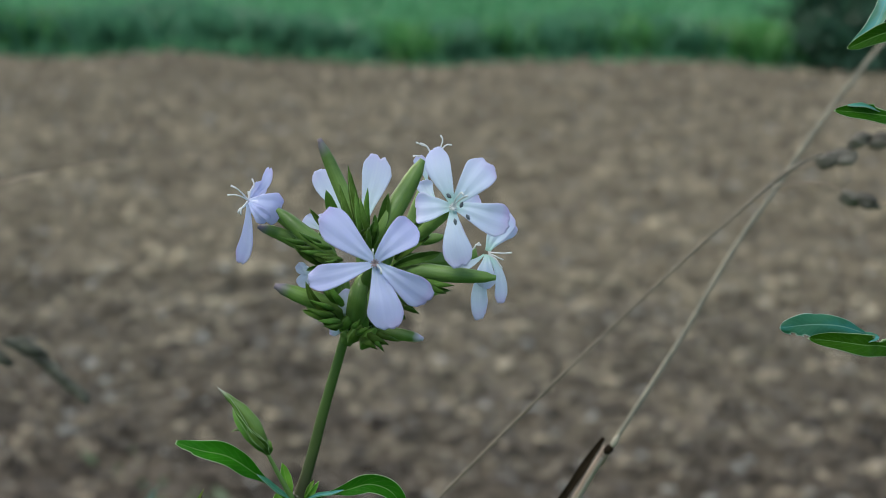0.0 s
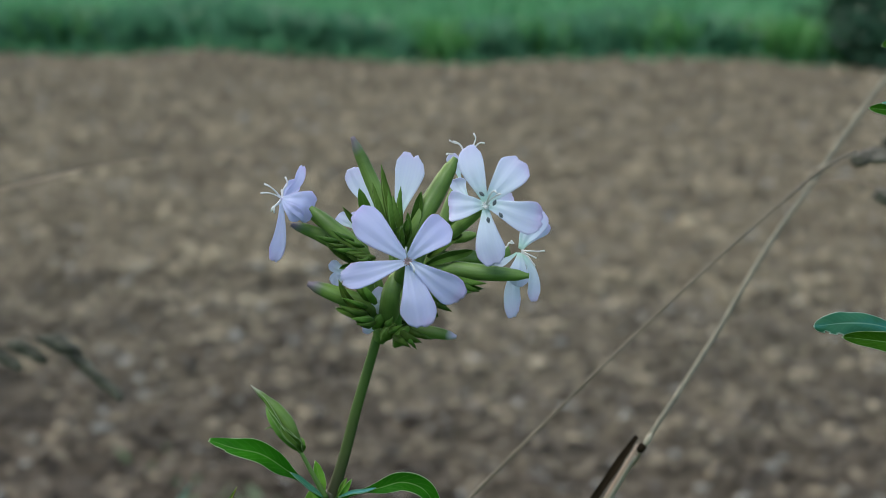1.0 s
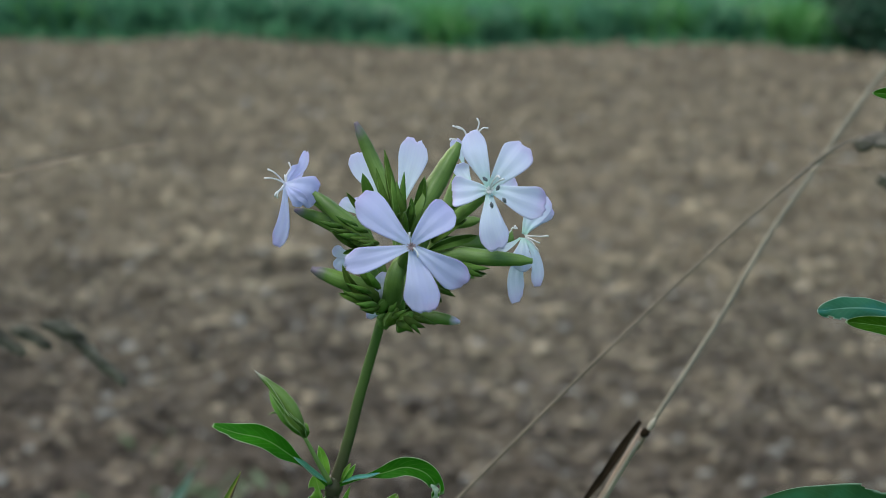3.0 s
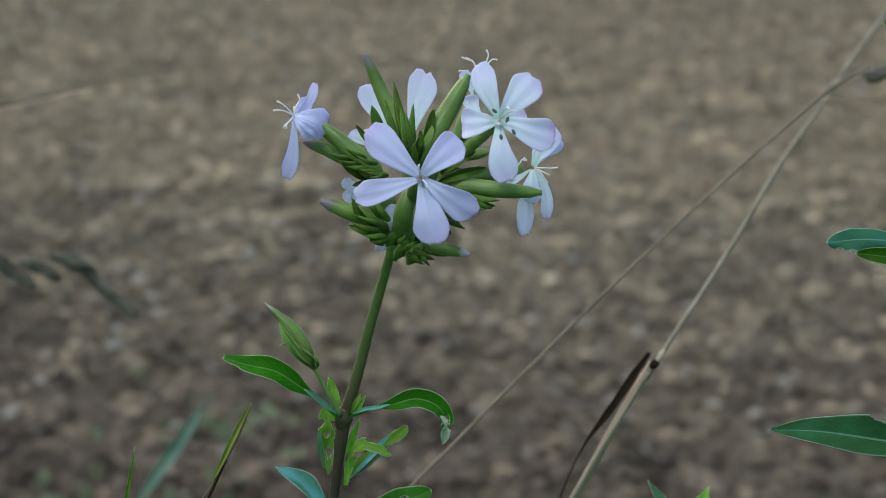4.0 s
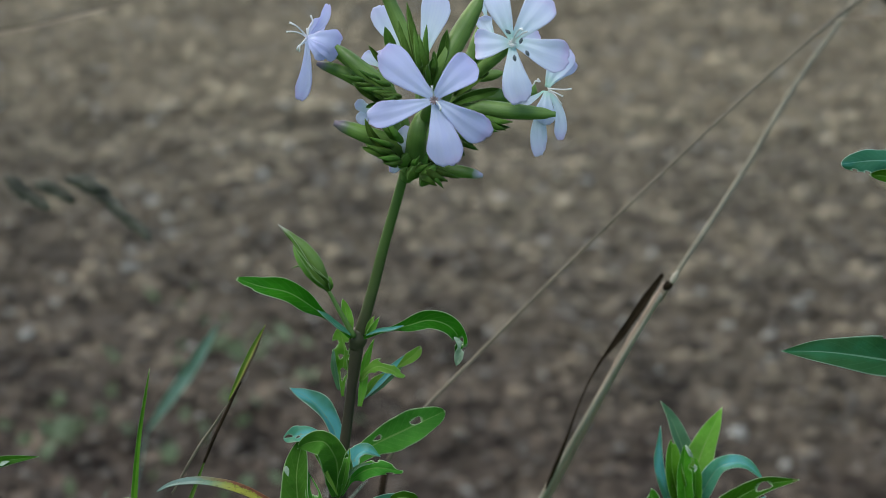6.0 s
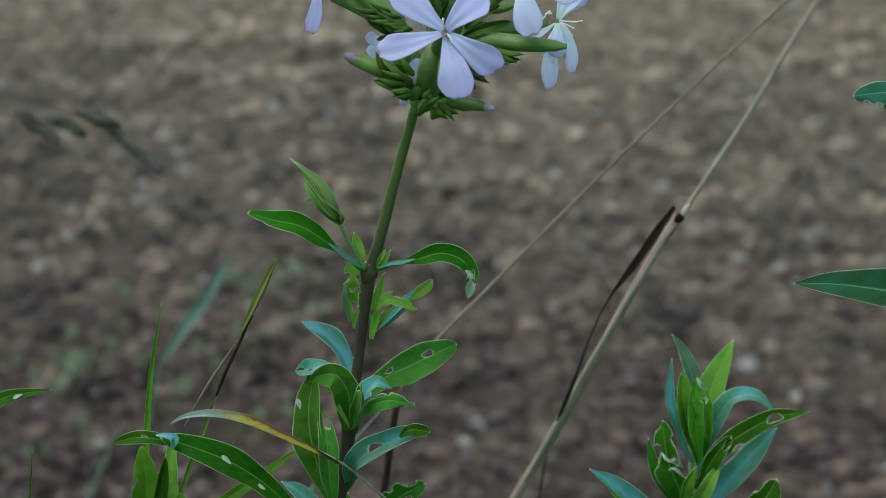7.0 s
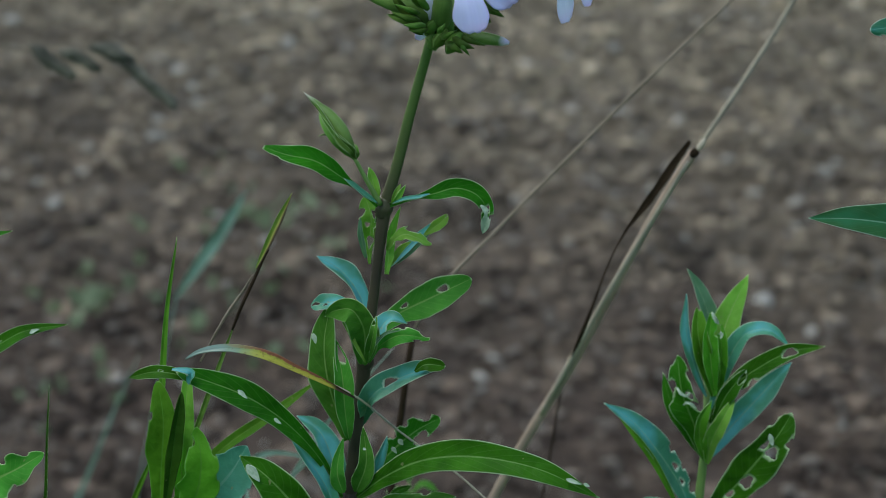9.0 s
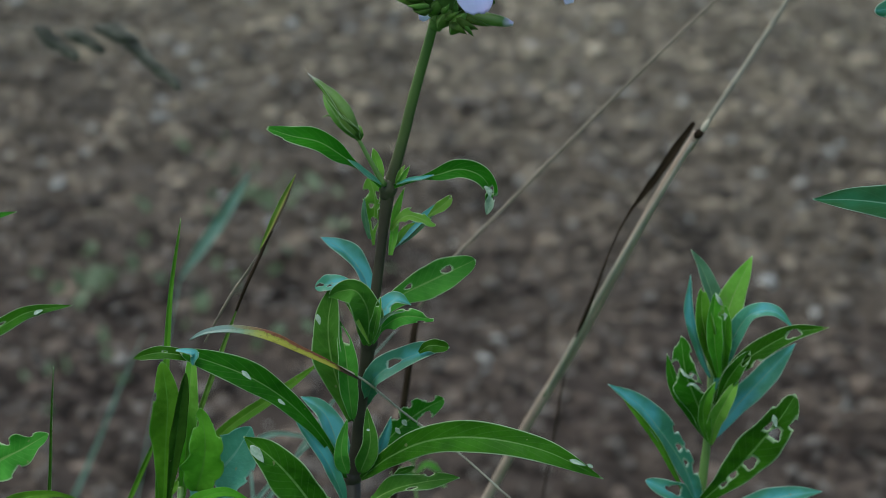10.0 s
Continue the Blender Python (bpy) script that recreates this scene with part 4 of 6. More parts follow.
blade("leaf", plant, [LEAF_UNDER, LEAF_UNDER], [(-32.8,490.0,1004.2), (-31.0,483.0,1010.7), (-27.5,482.0,1014.7), (-23.8,482.0,1015.6)], 1.26, (0, -0.7, 0.8), (0, 0), 10, 0.1)
blade("leaf", plant, TL, [(-35.7,503.0,981.5), (-30.9,491.0,995.2), (-21.6,488.0,1001.6), (-13.1,488.0,1003.8)], 6.98, (0.2, -0.75, 0.65), (0, -15), 14, 0.12, "oblong", holes=[(-0.1, 0.62, 0.26, 0.055)])
blade("turned_half", plant, LV, [(-20.5,486.0,1003.1), (-17.9,485.0,1005.3), (-12.9,486.0,1004.4)], 3.63, (0, -0.95, 0.3), (0, 0), 8, 0.1, "oblong", nv=20)

# broad leaves at the lower node
blade("leaf", plant, LV, [(-36.5,494.0,964.5), (-28.5,486.0,974.2), (-18.0,478.0,982.4), (-5.1,472.0,985.9), (10.2,468.0,984.4), (25.2,468.0,976.6)], 7.95, (0, -0.9, 0.5), (0, 0), 6, 0.08, "lance", nv=40)
long_leaf = blade("leaf", plant, LV, [(-40.6,494.0,964.7), (-44.7,487.0,977.6), (-49.2,481.0,987.3), (-55.0,476.0,995.7), (-62.0,472.0,1002.4), (-69.9,470.0,1006.8), (-78.1,469.0,1010.1)], 7.39, (0, -0.9, 0.5), (0, 0), 9, 0.1, "obovate", nv=56)
blade("bent_tip", long_leaf, LV, [(-74.1,471.0,1006.8), (-78.4,469.0,1009.4), (-83.6,469.0,1009.9), (-90.0,471.0,1007.6)], 3.49, (0, -0.85, 0.5), (0, 0), 10, 0.1, "lance", holes=[(0.2, 0.5, 0.14, 0.03)])
blade("turned_edge", long_leaf, TL, [(-78.6,467.0,1011.3), (-76.2,466.0,1011.5), (-74.2,466.0,1011.0), (-74.8,467.0,1007.5)], 2.37, (0, -0.5, 0.9), (0, 0), 5, 0.1, "oblong", nv=20)
blade("leaf", plant, TL, [(-40.4,502.0,960.0), (-43.4,505.0,968.5), (-47.2,508.0,977.0), (-53.3,510.0,980.7)], 6.7, (0.5, -0.7, 0.6), (0, 0), 10, 0.1)
blade("leaf", plant, TL, [(-40.5,490.0,957.7), (-42.2,488.0,965.1), (-45.9,486.0,974.9), (-52.5,486.0,984.8)], 5.02, (0.5, -0.6, 0.7), (0, 0), 8, 0.1, "lance")
blade("axil_leaf", plant, MG, [(-39.9,490.0,967.7), (-41.1,488.0,974.7), (-39.4,489.0,983.5)], 4.74, CAM, (0, 0), 14, 0.1, "ovate")
blade("axil_leaf", plant, MG, [(-36.6,492.0,967.1), (-33.6,488.0,977.1), (-34.1,488.0,987.1)], 6.14, CAM, (0, 0), 14, 0.1, "ovate")
blade("axil_leaf", plant, TL, [(-33.4,494.0,967.9), (-30.2,492.0,976.9), (-28.3,492.0,982.8)], 3.07, (0.4, -0.7, 0.6), (0, 0), 14, 0.1)
blade("leaf", plant, LV, [(-34.5,500.0,966.7), (-27.9,504.0,973.1), (-21.2,507.0,977.8), (-15.1,509.0,980.5)], 8.09, (0, -0.95, 0.3), (0, 0), 8, 0.1, "oblong", holes=[(0.75, 0.72, 0.5, 0.09), (-1, 0.5, 0.4, 0.05), (-1, 0.66, 0.3, 0.04), (-0.9, 0.86, 0.5, 0.08)])
blade("leaf", plant, [MIDGREEN, TEAL], [(-36.5,492.0,956.7), (-28.8,488.0,963.5), (-20.6,485.0,967.4), (-10.6,485.0,968.8)], 5.86, (0, -0.6, 0.8), (0, 0), 10, 0.1, "lance", wave=0.5, holes=[(0.6, 0.6, 0.25, 0.04), (-0.9, 0.75, 0.3, 0.04)])
blade("axil_leaf", plant, LV, [(-29.7,504.0,959.1), (-26.7,506.0,960.6), (-23.0,508.0,961.2)], 2.23, CAM, (0, 0), 10, 0.1, wave=0.4)
blade("leaf", plant, LV, [(-43.1,480.0,953.0), (-50.2,478.0,967.9), (-57.6,476.0,978.6), (-64.7,478.0,983.6)], 10.88, (0, -0.95, 0.35), (0, 0), 8, 0.1, "lance")
blade("leaf", plant, YG, [(-43.0,498.0,952.9), (-46.5,496.0,957.2), (-50.4,496.0,959.3)], 3.35, CAM, (0, 0), 10, 0.1)

# spots where only the leaf's pale skin is left
for line, w in (([(-62.9,467.0,1006.0), (-61.7,467.0,1004.8), (-60.7,467.0,1003.7)], 1.26), ([(-54.7,470.0,997.2), (-53.8,470.0,996.4), (-53.0,470.0,995.7)], 0.98), ([(16.8,466.0,982.7), (18.7,466.0,982.0), (20.7,466.0,981.2)], 1.2),
                ([(21.2,466.0,981.5), (21.9,466.0,981.1), (22.6,466.0,980.6)], 0.9), ([(-62.5,474.0,982.9), (-60.9,474.0,980.7), (-59.4,474.0,978.3)], 2.65), ([(-45.8,485.0,1013.7), (-45.5,485.0,1012.3), (-45.2,485.0,1011.0)], 1.4), ([(-25.9,502.0,977.4), (-25.3,502.0,976.6), (-24.8,502.0,975.8)], 1.53), ([(-27.6,501.0,975.6), (-27.0,501.0,974.7), (-26.4,501.0,973.9)], 1.26),
                ([(-34.1,484.0,982.9), (-33.7,484.0,982.7), (-33.2,484.0,982.6)], 0.7)):
    blade("eaten_patch", plant, [SKIN], line, w, (0, -0.95, 0.35), (0, 0), 4, 0.1, "ovate", nv=10)

# ---- the flower head ----
HEAD = (-14.3,500,1085.9)


def pedicel(ctrl, r=0.9):
    return tube("pedicel", plant, [PALE_STEM], ctrl, [r * 1.15, r, r], 8, 10)


def bud(ctrl, w, skin=None):
    """A closed calyx: a slim ribbed spindle that narrows to a blunt point."""
    r = w / 2
    return tube("bud", plant, [skin or CALYX], ctrl, [r * 0.45, r * 0.88, r, r, r * 0.97, r * 0.92, r * 0.84, r * 0.68, r * 0.3], 14, 32, 0.04)


def bract(ctrl, w, face=CAM, fold=22):
    return blade("bract", plant, [BRACT, BRACT], ctrl, w * 0.8, face, (0, 0), fold, 0.15, "lance", nv=12)


def young_bud(ctrl, w):
    """A slim unopened bud that ends in a point, its calyx teeth pressed together."""
    r = 0.36 * w
    return tube("young_bud", plant, [PALE_BRACT], ctrl, [r * 0.5, r * 0.9, r, r * 0.96, r * 0.8, r * 0.5, r * 0.1], 10, 20, 0.07)


def flower(tube_line, r, petals, stamens=(), anthers=(), throat=None, heart=FILAMENT, skin=PETAL):
    """An open flower: its calyx tube is the part, petals and stamens its pieces."""
    ob = tube("flower", plant, [CALYX], tube_line, [r * 0.7, r, r, r * 0.8], 12, 14, 0.03, label="open five-petalled pale lilac flower")
    for ctrl, w, face, cup, roll in petals:
        petal_blade(ob, [skin], ctrl, 0.9 * w, face, cup, roll)
    for ctrl in stamens:
        tube("stamen", ob, [FILAMENT], ctrl, [0.22, 0.2, 0.18, 0.24], 6, 10)
    for spot, along in anthers:
        bead("anther", ob, ANTHER, spot, along, 1.5, 0.42)
    if throat:
        for k in range(10):
            a = 0.628 * k
            c = Vector(throat)
            rim = c + Vector((math.cos(a) * 1.1, -0.9, math.sin(a) * 1.1))
            tube("throat_scale", ob, [heart], [c, (c + rim) / 2 + Vector((0, -0.4, 0)), rim], [0.3, 0.28, 0.1], 5, 4)
    return ob


# front flower, turned to the path
flower([(-13.3,496.0,1092.2), (-11.0,486.0,1099.9), (-9.0,476.0,1106.2), (-8.1,470.0,1108.7)], 1.53, [
    ([(-8.0,469.0,1109.5), (-10.9,468.0,1112.0), (-15.0,468.0,1115.7), (-20.2,470.0,1120.1)], 8.93, (0.05, -1, 0.2), -0.1, 0),
    ([(-7.9,469.0,1109.5), (-5.7,467.0,1112.2), (-2.8,467.0,1115.0), (1.2,470.0,1117.9)], 8.37, (0, -1, 0.3), 0.15, 0),
    ([(-8.2,469.0,1108.9), (-12.5,467.0,1108.0), (-17.0,467.0,1106.7), (-23.1,470.0,1104.5)], 6.98, (0, -0.95, 0.4), 0.12, 0),
    ([(-7.9,469.0,1108.7), (-7.1,467.0,1105.1), (-6.0,465.0,1100.9), (-5.0,465.0,1094.4)], 9.21, (0, -1, 0.1), -0.12, 0),
    ([(-7.6,469.0,1108.9), (-4.5,467.0,1107.1), (-0.9,468.0,1104.2), (4.1,472.0,1099.8)], 8.09, (0, -1, 0.2), 0.1, 0),
], [[(-8.0,469.0,1109.2), (-8.2,466.0,1111.2), (-8.4,464.0,1112.5), (-8.4,464.0,1113.3)], [(-8.0,469.0,1109.1), (-7.0,465.0,1108.9), (-6.5,464.0,1108.3), (-6.6,464.0,1107.5)]],
    (), (-8.0,468.0,1109.3), THROAT, LILAC)
# flower at the upper edge, wide open
flower([(-4.4,498.0,1101.6), (0.5,492.0,1109.7), (6.5,486.0,1116.2), (9.7,480.0,1120.2)], 1.53, [
    ([(9.9,479.0,1121.0), (8.6,477.0,1124.7), (7.0,477.0,1129.0), (5.4,480.0,1134.0)], 6.7, (0, -1, 0.2), -0.15, 0),
    ([(10.2,479.0,1120.9), (12.5,477.0,1124.2), (14.8,477.0,1127.1), (18.3,480.0,1130.8)], 8.65, (0, -1, 0.2), 0.1, 0),
    ([(9.7,479.0,1120.4), (7.0,477.0,1120.7), (4.4,477.0,1120.4), (1.0,480.0,1119.9)], 8.09, (0, -1, 0.3), 0.12, 0),
    ([(10.3,479.0,1120.4), (13.5,476.0,1120.1), (17.5,476.0,1118.6), (23.1,479.0,1116.4)], 8.65, (0, -1, 0.3), 0.12, 0),
    ([(9.9,479.0,1120.1), (10.1,476.0,1116.9), (10.6,474.0,1113.0), (12.0,474.0,1107.1)], 7.53, (0, -1, 0.15), -0.12, 0),
], [[(10.0,478.0,1120.8), (11.5,473.0,1123.1), (12.5,471.0,1124.1), (13.1,470.0,1124.5)], [(10.0,478.0,1120.8), (10.8,473.0,1123.7), (11.8,471.0,1125.1), (12.2,470.0,1124.7)]],
    [((8.9,473.0,1124.0), (0.7, 0, -0.6)), ((11.8,472.0,1122.1), (0.4, 0, 1)), ((13.3,472.0,1119.2), (0.5, 0, -0.8)), ((10.4,472.0,1118.1), (0.2, 0, -1))], (10.0,478.0,1120.7))
# flower at one side, seen in profile
flower([(-19.5,500.0,1104.3), (-25.7,500.0,1109.7), (-30.5,500.0,1114.1), (-34.6,500.0,1116.6)], 1.81, [
    ([(-38.9,498.0,1118.6), (-36.9,496.0,1120.9), (-34.7,495.0,1123.5), (-33.6,496.0,1127.3)], 2.65, (-0.4, -0.9, 0.1), 0.2, 20),
    ([(-38.7,496.0,1119.0), (-36.4,493.0,1118.9), (-33.9,493.0,1118.2), (-30.9,496.0,1116.7)], 8.65, (0.1, -1, 0.3), 0.02, 0),
    ([(-39.0,496.0,1118.7), (-38.8,494.0,1114.9), (-39.3,494.0,1109.4), (-41.3,496.0,1103.7)], 4.46, (-0.4, -1, 0.1), 0.1, 0),
    ([(-39.4,504.0,1117.7), (-38.0,508.0,1119.3), (-36.7,510.0,1120.4), (-35.9,510.0,1121.2)], 4.19, (0, -1, 0), 0.1, 0),
    ([(-38.5,494.0,1119.0), (-37.0,492.0,1117.7), (-35.6,492.0,1116.3), (-34.4,493.0,1114.2)], 4.46, (0.15, -1, 0.1), 0.0, 0),
], [[(-39.1,497.0,1119.2), (-40.3,495.0,1121.1), (-41.5,494.0,1122.4), (-42.9,494.0,1123.1)], [(-38.9,495.0,1119.4), (-40.3,492.0,1120.8), (-41.8,491.0,1121.4), (-43.5,491.0,1121.3)],
    [(-38.9,498.0,1119.2), (-38.6,498.0,1121.1), (-37.6,498.0,1122.5), (-38.1,498.0,1124.2)], [(-38.9,495.0,1118.8), (-39.8,492.0,1118.2), (-40.7,491.0,1117.9), (-41.0,491.0,1116.9)],
    [(-39.0,496.0,1119.2), (-39.5,492.0,1118.8), (-40.3,491.0,1117.9), (-40.4,491.0,1116.5)], [(-39.0,498.0,1119.2), (-39.0,498.0,1120.0), (-39.1,498.0,1120.6), (-39.0,498.0,1121.1)]], skin=LILAC)
tube("flower_tube", plant, [PETAL], [(-32.4,498.0,1115.6), (-35.7,497.0,1117.4), (-38.9,496.0,1119.0)], [0.84, 0.7, 0.7], 10, 8)
# flower at the other side, half hidden and turned away
flower([(-3.7,506.0,1100.0), (3.3,508.0,1100.8), (11.7,510.0,1102.4), (16.7,510.0,1103.5)], 1.95, [
    ([(19.2,508.0,1104.5), (20.4,509.0,1107.3), (21.8,510.0,1109.2), (24.4,512.0,1113.9)], 8.09, (0.3, -1, 0.1), 0.15, 0),
    ([(19.2,508.0,1104.5), (21.3,510.0,1107.1), (23.3,512.0,1108.9), (26.5,514.0,1110.3)], 6.14, (0.4, -1, 0.1), 0.15, 0),
    ([(18.9,506.0,1104.0), (17.9,505.0,1099.5), (17.0,505.0,1094.5), (17.6,507.0,1087.5)], 5.02, (0.2, -1, 0.1), 0.1, 0),
    ([(19.5,508.0,1103.6), (21.5,508.0,1100.3), (22.4,508.0,1096.8), (22.6,509.0,1091.1)], 4.19, (0.5, -1, 0.1), 0.15, 0),
    ([(18.3,506.0,1104.0), (16.5,506.0,1102.6), (14.4,506.0,1101.4), (12.0,508.0,1100.1)], 2.51, (0, -1, 0.4), 0.1, 0),
    ([(18.9,506.0,1104.0), (18.8,504.0,1101.8), (18.5,503.0,1099.2), (18.0,504.0,1096.2)], 6.14, (0.1, -1, 0.1), -0.15, 0),
], [[(19.4,506.0,1104.6), (21.3,504.0,1104.8), (23.4,504.0,1104.7), (25.1,504.0,1104.9)], [(19.5,506.0,1104.3), (21.0,504.0,1104.0), (22.0,504.0,1103.5), (23.0,504.0,1103.0)],
    [(19.5,506.0,1104.0), (21.1,504.0,1103.3), (21.9,504.0,1102.1), (22.7,504.0,1101.0)], [(17.3,508.0,1105.9), (16.4,508.0,1106.2), (15.9,508.0,1105.3), (15.3,508.0,1104.8)],
    [(17.6,508.0,1105.9), (17.1,508.0,1106.5), (17.0,508.0,1106.8), (16.7,508.0,1105.9)]])
# flowers behind, of which single petals stand clear
flower([(-11.6,514.0,1094.1), (-12.1,516.0,1101.0), (-13.1,518.0,1107.8), (-13.8,518.0,1112.2)], 1.53, [
    ([(-11.6,518.0,1110.0), (-10.3,519.0,1114.9), (-8.8,520.0,1120.5), (-7.5,521.0,1126.7)], 8.37, (0, -1, 0.2), 0.1, 0),
    ([(-15.2,518.0,1110.7), (-18.0,519.0,1114.9), (-20.6,520.0,1118.5), (-22.6,521.0,1123.1)], 6.98, (0, -1, 0.2), 0.1, 0),
])
flower([(-4.5,512.0,1096.0), (-0.9,514.0,1107.1), (2.6,516.0,1116.8), (4.5,517.0,1120.9)], 1.53, [
    ([(3.6,517.0,1124.5), (1.6,517.0,1123.5), (-0.2,516.0,1121.8), (-2.6,516.0,1119.7)], 1.95, (0.4, -0.9, 0.4), 0.1, 0),
    ([(4.2,516.0,1121.1), (3.6,516.0,1123.2), (2.7,516.0,1125.1), (2.2,516.0,1127.4)], 3.63, (0, -1, 0.3), 0.1, 0),
    ([(7.5,512.0,1113.2), (11.7,513.0,1115.2), (14.6,514.0,1115.7), (17.7,514.0,1116.4)], 5.58, (0, -1, 0.2), 0.1, 0),
    ([(6.1,512.0,1116.7), (5.0,513.0,1118.0), (4.0,514.0,1119.3), (3.0,514.0,1121.4)], 4.74, (0, -1, 0.2), 0.1, 0),
], [[(5.0,514.0,1128.5), (4.1,514.0,1129.9), (3.0,514.0,1130.2), (1.5,514.0,1130.9)], [(5.0,513.0,1128.6), (4.4,513.0,1129.8), (3.3,513.0,1130.6), (2.4,513.0,1130.8)],
    [(6.9,514.0,1128.5), (7.8,514.0,1130.2), (8.1,514.0,1131.6), (7.6,514.0,1132.7)], [(7.5,514.0,1128.5), (8.3,514.0,1129.6), (9.2,514.0,1130.3), (10.4,514.0,1130.2)],
    [(2.6,514.0,1127.4), (1.6,514.0,1127.5), (1.0,514.0,1127.6), (0.9,514.0,1127.2)]])
flower([(-15.1,510.0,1089.2), (-19.4,512.0,1093.1), (-22.2,512.0,1097.4), (-24.3,512.0,1099.1)], 1.26, [
    ([(-23.7,508.0,1099.7), (-25.0,507.0,1099.8), (-26.4,506.0,1100.3), (-28.0,506.0,1101.5)], 3.35, (0, -1, 0.3), 0.1, 0),
    ([(-24.0,508.0,1099.4), (-25.1,507.0,1098.1), (-26.4,506.0,1097.5), (-27.0,506.0,1095.8)], 3.63, (-0.3, -1, 0.1), 0.1, 0),
    ([(-22.0,509.0,1100.2), (-20.6,508.0,1100.7), (-19.2,508.0,1100.6), (-17.5,508.0,1100.2)], 3.63, (0, -1, 0.3), 0.1, 0),
])
flower([(-14.4,506.0,1087.1), (-13.6,508.0,1089.6), (-13.6,508.0,1091.8), (-13.9,508.0,1093.2)], 1.26, [
    ([(-16.1,487.0,1091.1), (-15.7,486.0,1094.4), (-15.3,486.0,1096.4), (-14.4,487.0,1099.4)], 4.74, (0.2, -1, 0.1), 0.15, 0),
    ([(-15.8,496.0,1088.5), (-16.8,494.0,1088.4), (-17.7,494.0,1087.9), (-19.5,495.0,1087.1)], 3.35, (0, -1, 0.3), 0.1, 0),
])
flower([(-16.6,514.0,1094.1), (-19.5,516.0,1101.0), (-21.1,516.0,1106.0), (-22.2,516.0,1108.2)], 1.4, [
    ([(-22.2,514.0,1108.8), (-23.6,514.0,1110.0), (-25.0,514.0,1111.1), (-26.4,514.0,1112.0)], 4.19, (0, -1, 0.2), 0.1, 0),
    ([(-21.9,515.0,1109.0), (-22.2,515.0,1110.1), (-22.7,515.0,1111.3), (-23.3,515.0,1112.4)], 4.19, (0, -1, 0.2), 0.1, 0),
])

# buds and calyces
bud([(-12.0,504.0,1108.9), (-15.1,505.0,1116.5), (-18.5,506.0,1124.3), (-22.2,506.0,1132.8)], 3.77, DARK_TIP)
bud([(-10.3,498.0,1105.1), (-6.1,496.0,1113.1), (-1.6,498.0,1120.4), (3.1,500.0,1128.5)], 5.16)
bud([(-17.5,492.0,1104.5), (-21.2,490.0,1108.7), (-25.9,490.0,1112.6), (-31.7,492.0,1117.7)], 3.91)
bud([(-18.7,496.0,1104.1), (-22.7,494.0,1109.4), (-26.7,494.0,1112.8), (-30.6,496.0,1116.3)], 3.91)
bud([(-21.5,498.0,1104.7), (-27.0,498.0,1108.3), (-31.8,498.0,1110.7), (-36.9,498.0,1112.5)], 3.49, DARK_TIP)
bud([(-14.5,490.0,1090.7), (-19.8,486.0,1095.5), (-25.7,484.0,1098.2), (-32.1,484.0,1100.7)], 4.46, DARK_TIP)
bud([(-16.7,494.0,1089.8), (-20.0,492.0,1092.4), (-22.7,491.0,1094.0), (-25.4,491.0,1097.5)], 4.19)
bud([(-4.9,486.0,1104.0), (3.1,482.0,1104.5), (11.1,480.0,1104.1), (20.2,480.0,1103.4)], 4.19)
bud([(-10.5,494.0,1087.7), (-5.7,490.0,1087.9), (-0.9,488.0,1087.7), (3.2,488.0,1086.8)], 3.35, BUD_TIP)
bud([(-13.2,490.0,1089.3), (-12.7,484.0,1094.8), (-12.2,482.0,1099.3), (-10.8,484.0,1103.7)], 5.02)
bud([(-3.6,494.0,1104.5), (0.5,492.0,1104.9), (5.2,492.0,1105.3), (12.0,494.0,1105.2)], 4.46)
bud([(-3.7,500.0,1108.2), (0.5,502.0,1108.6), (4.6,502.0,1108.7), (8.2,502.0,1109.3)], 3.35)

# pointed bracts between the buds
young_bud([(-11.1,498.0,1108.6), (-12.4,496.0,1115.2), (-13.7,496.0,1121.1), (-14.9,497.0,1127.3)], 3.63)
young_bud([(-13.2,496.0,1109.7), (-14.5,494.0,1114.2), (-15.8,494.0,1118.7), (-16.9,495.0,1123.2)], 3.07)
young_bud([(-11.5,494.0,1110.0), (-12.0,492.0,1113.8), (-12.5,492.0,1117.3), (-13.1,493.0,1121.6)], 2.79)
young_bud([(-9.6,494.0,1109.3), (-10.6,492.0,1113.8), (-11.4,492.0,1116.6), (-12.0,493.0,1120.3)], 3.07)
young_bud([(-10.2,498.0,1109.3), (-10.5,497.0,1114.4), (-10.5,497.0,1117.8), (-10.2,498.0,1121.8)], 2.51)
bract([(-8.6,496.0,1108.3), (-7.0,495.0,1112.6), (-5.8,495.0,1116.8), (-5.2,496.0,1121.1)], 4.19, (-0.2, -1, 0.1))
bract([(-9.3,492.0,1108.3), (-8.7,490.0,1110.8), (-8.3,490.0,1113.5), (-8.4,491.0,1116.8)], 2.79)
bract([(-17.2,500.0,1111.0), (-18.5,500.0,1115.2), (-19.4,500.0,1118.0), (-20.4,500.0,1121.1)], 3.63, CAM, 10)
bract([(-18.9,502.0,1108.6), (-20.9,502.0,1111.4), (-22.7,502.0,1113.8), (-24.6,502.0,1116.3)], 2.23)
bract([(-17.7,488.0,1105.0), (-21.0,486.0,1107.4), (-24.3,486.0,1109.2), (-28.4,487.0,1112.0)], 3.07)
bract([(-17.1,490.0,1103.9), (-20.4,487.0,1105.4), (-23.7,486.0,1107.0), (-27.7,487.0,1109.6)], 3.07)
bract([(-14.4,488.0,1104.3), (-18.3,486.0,1105.6), (-21.0,485.0,1106.9), (-24.3,486.0,1108.8)], 2.51)
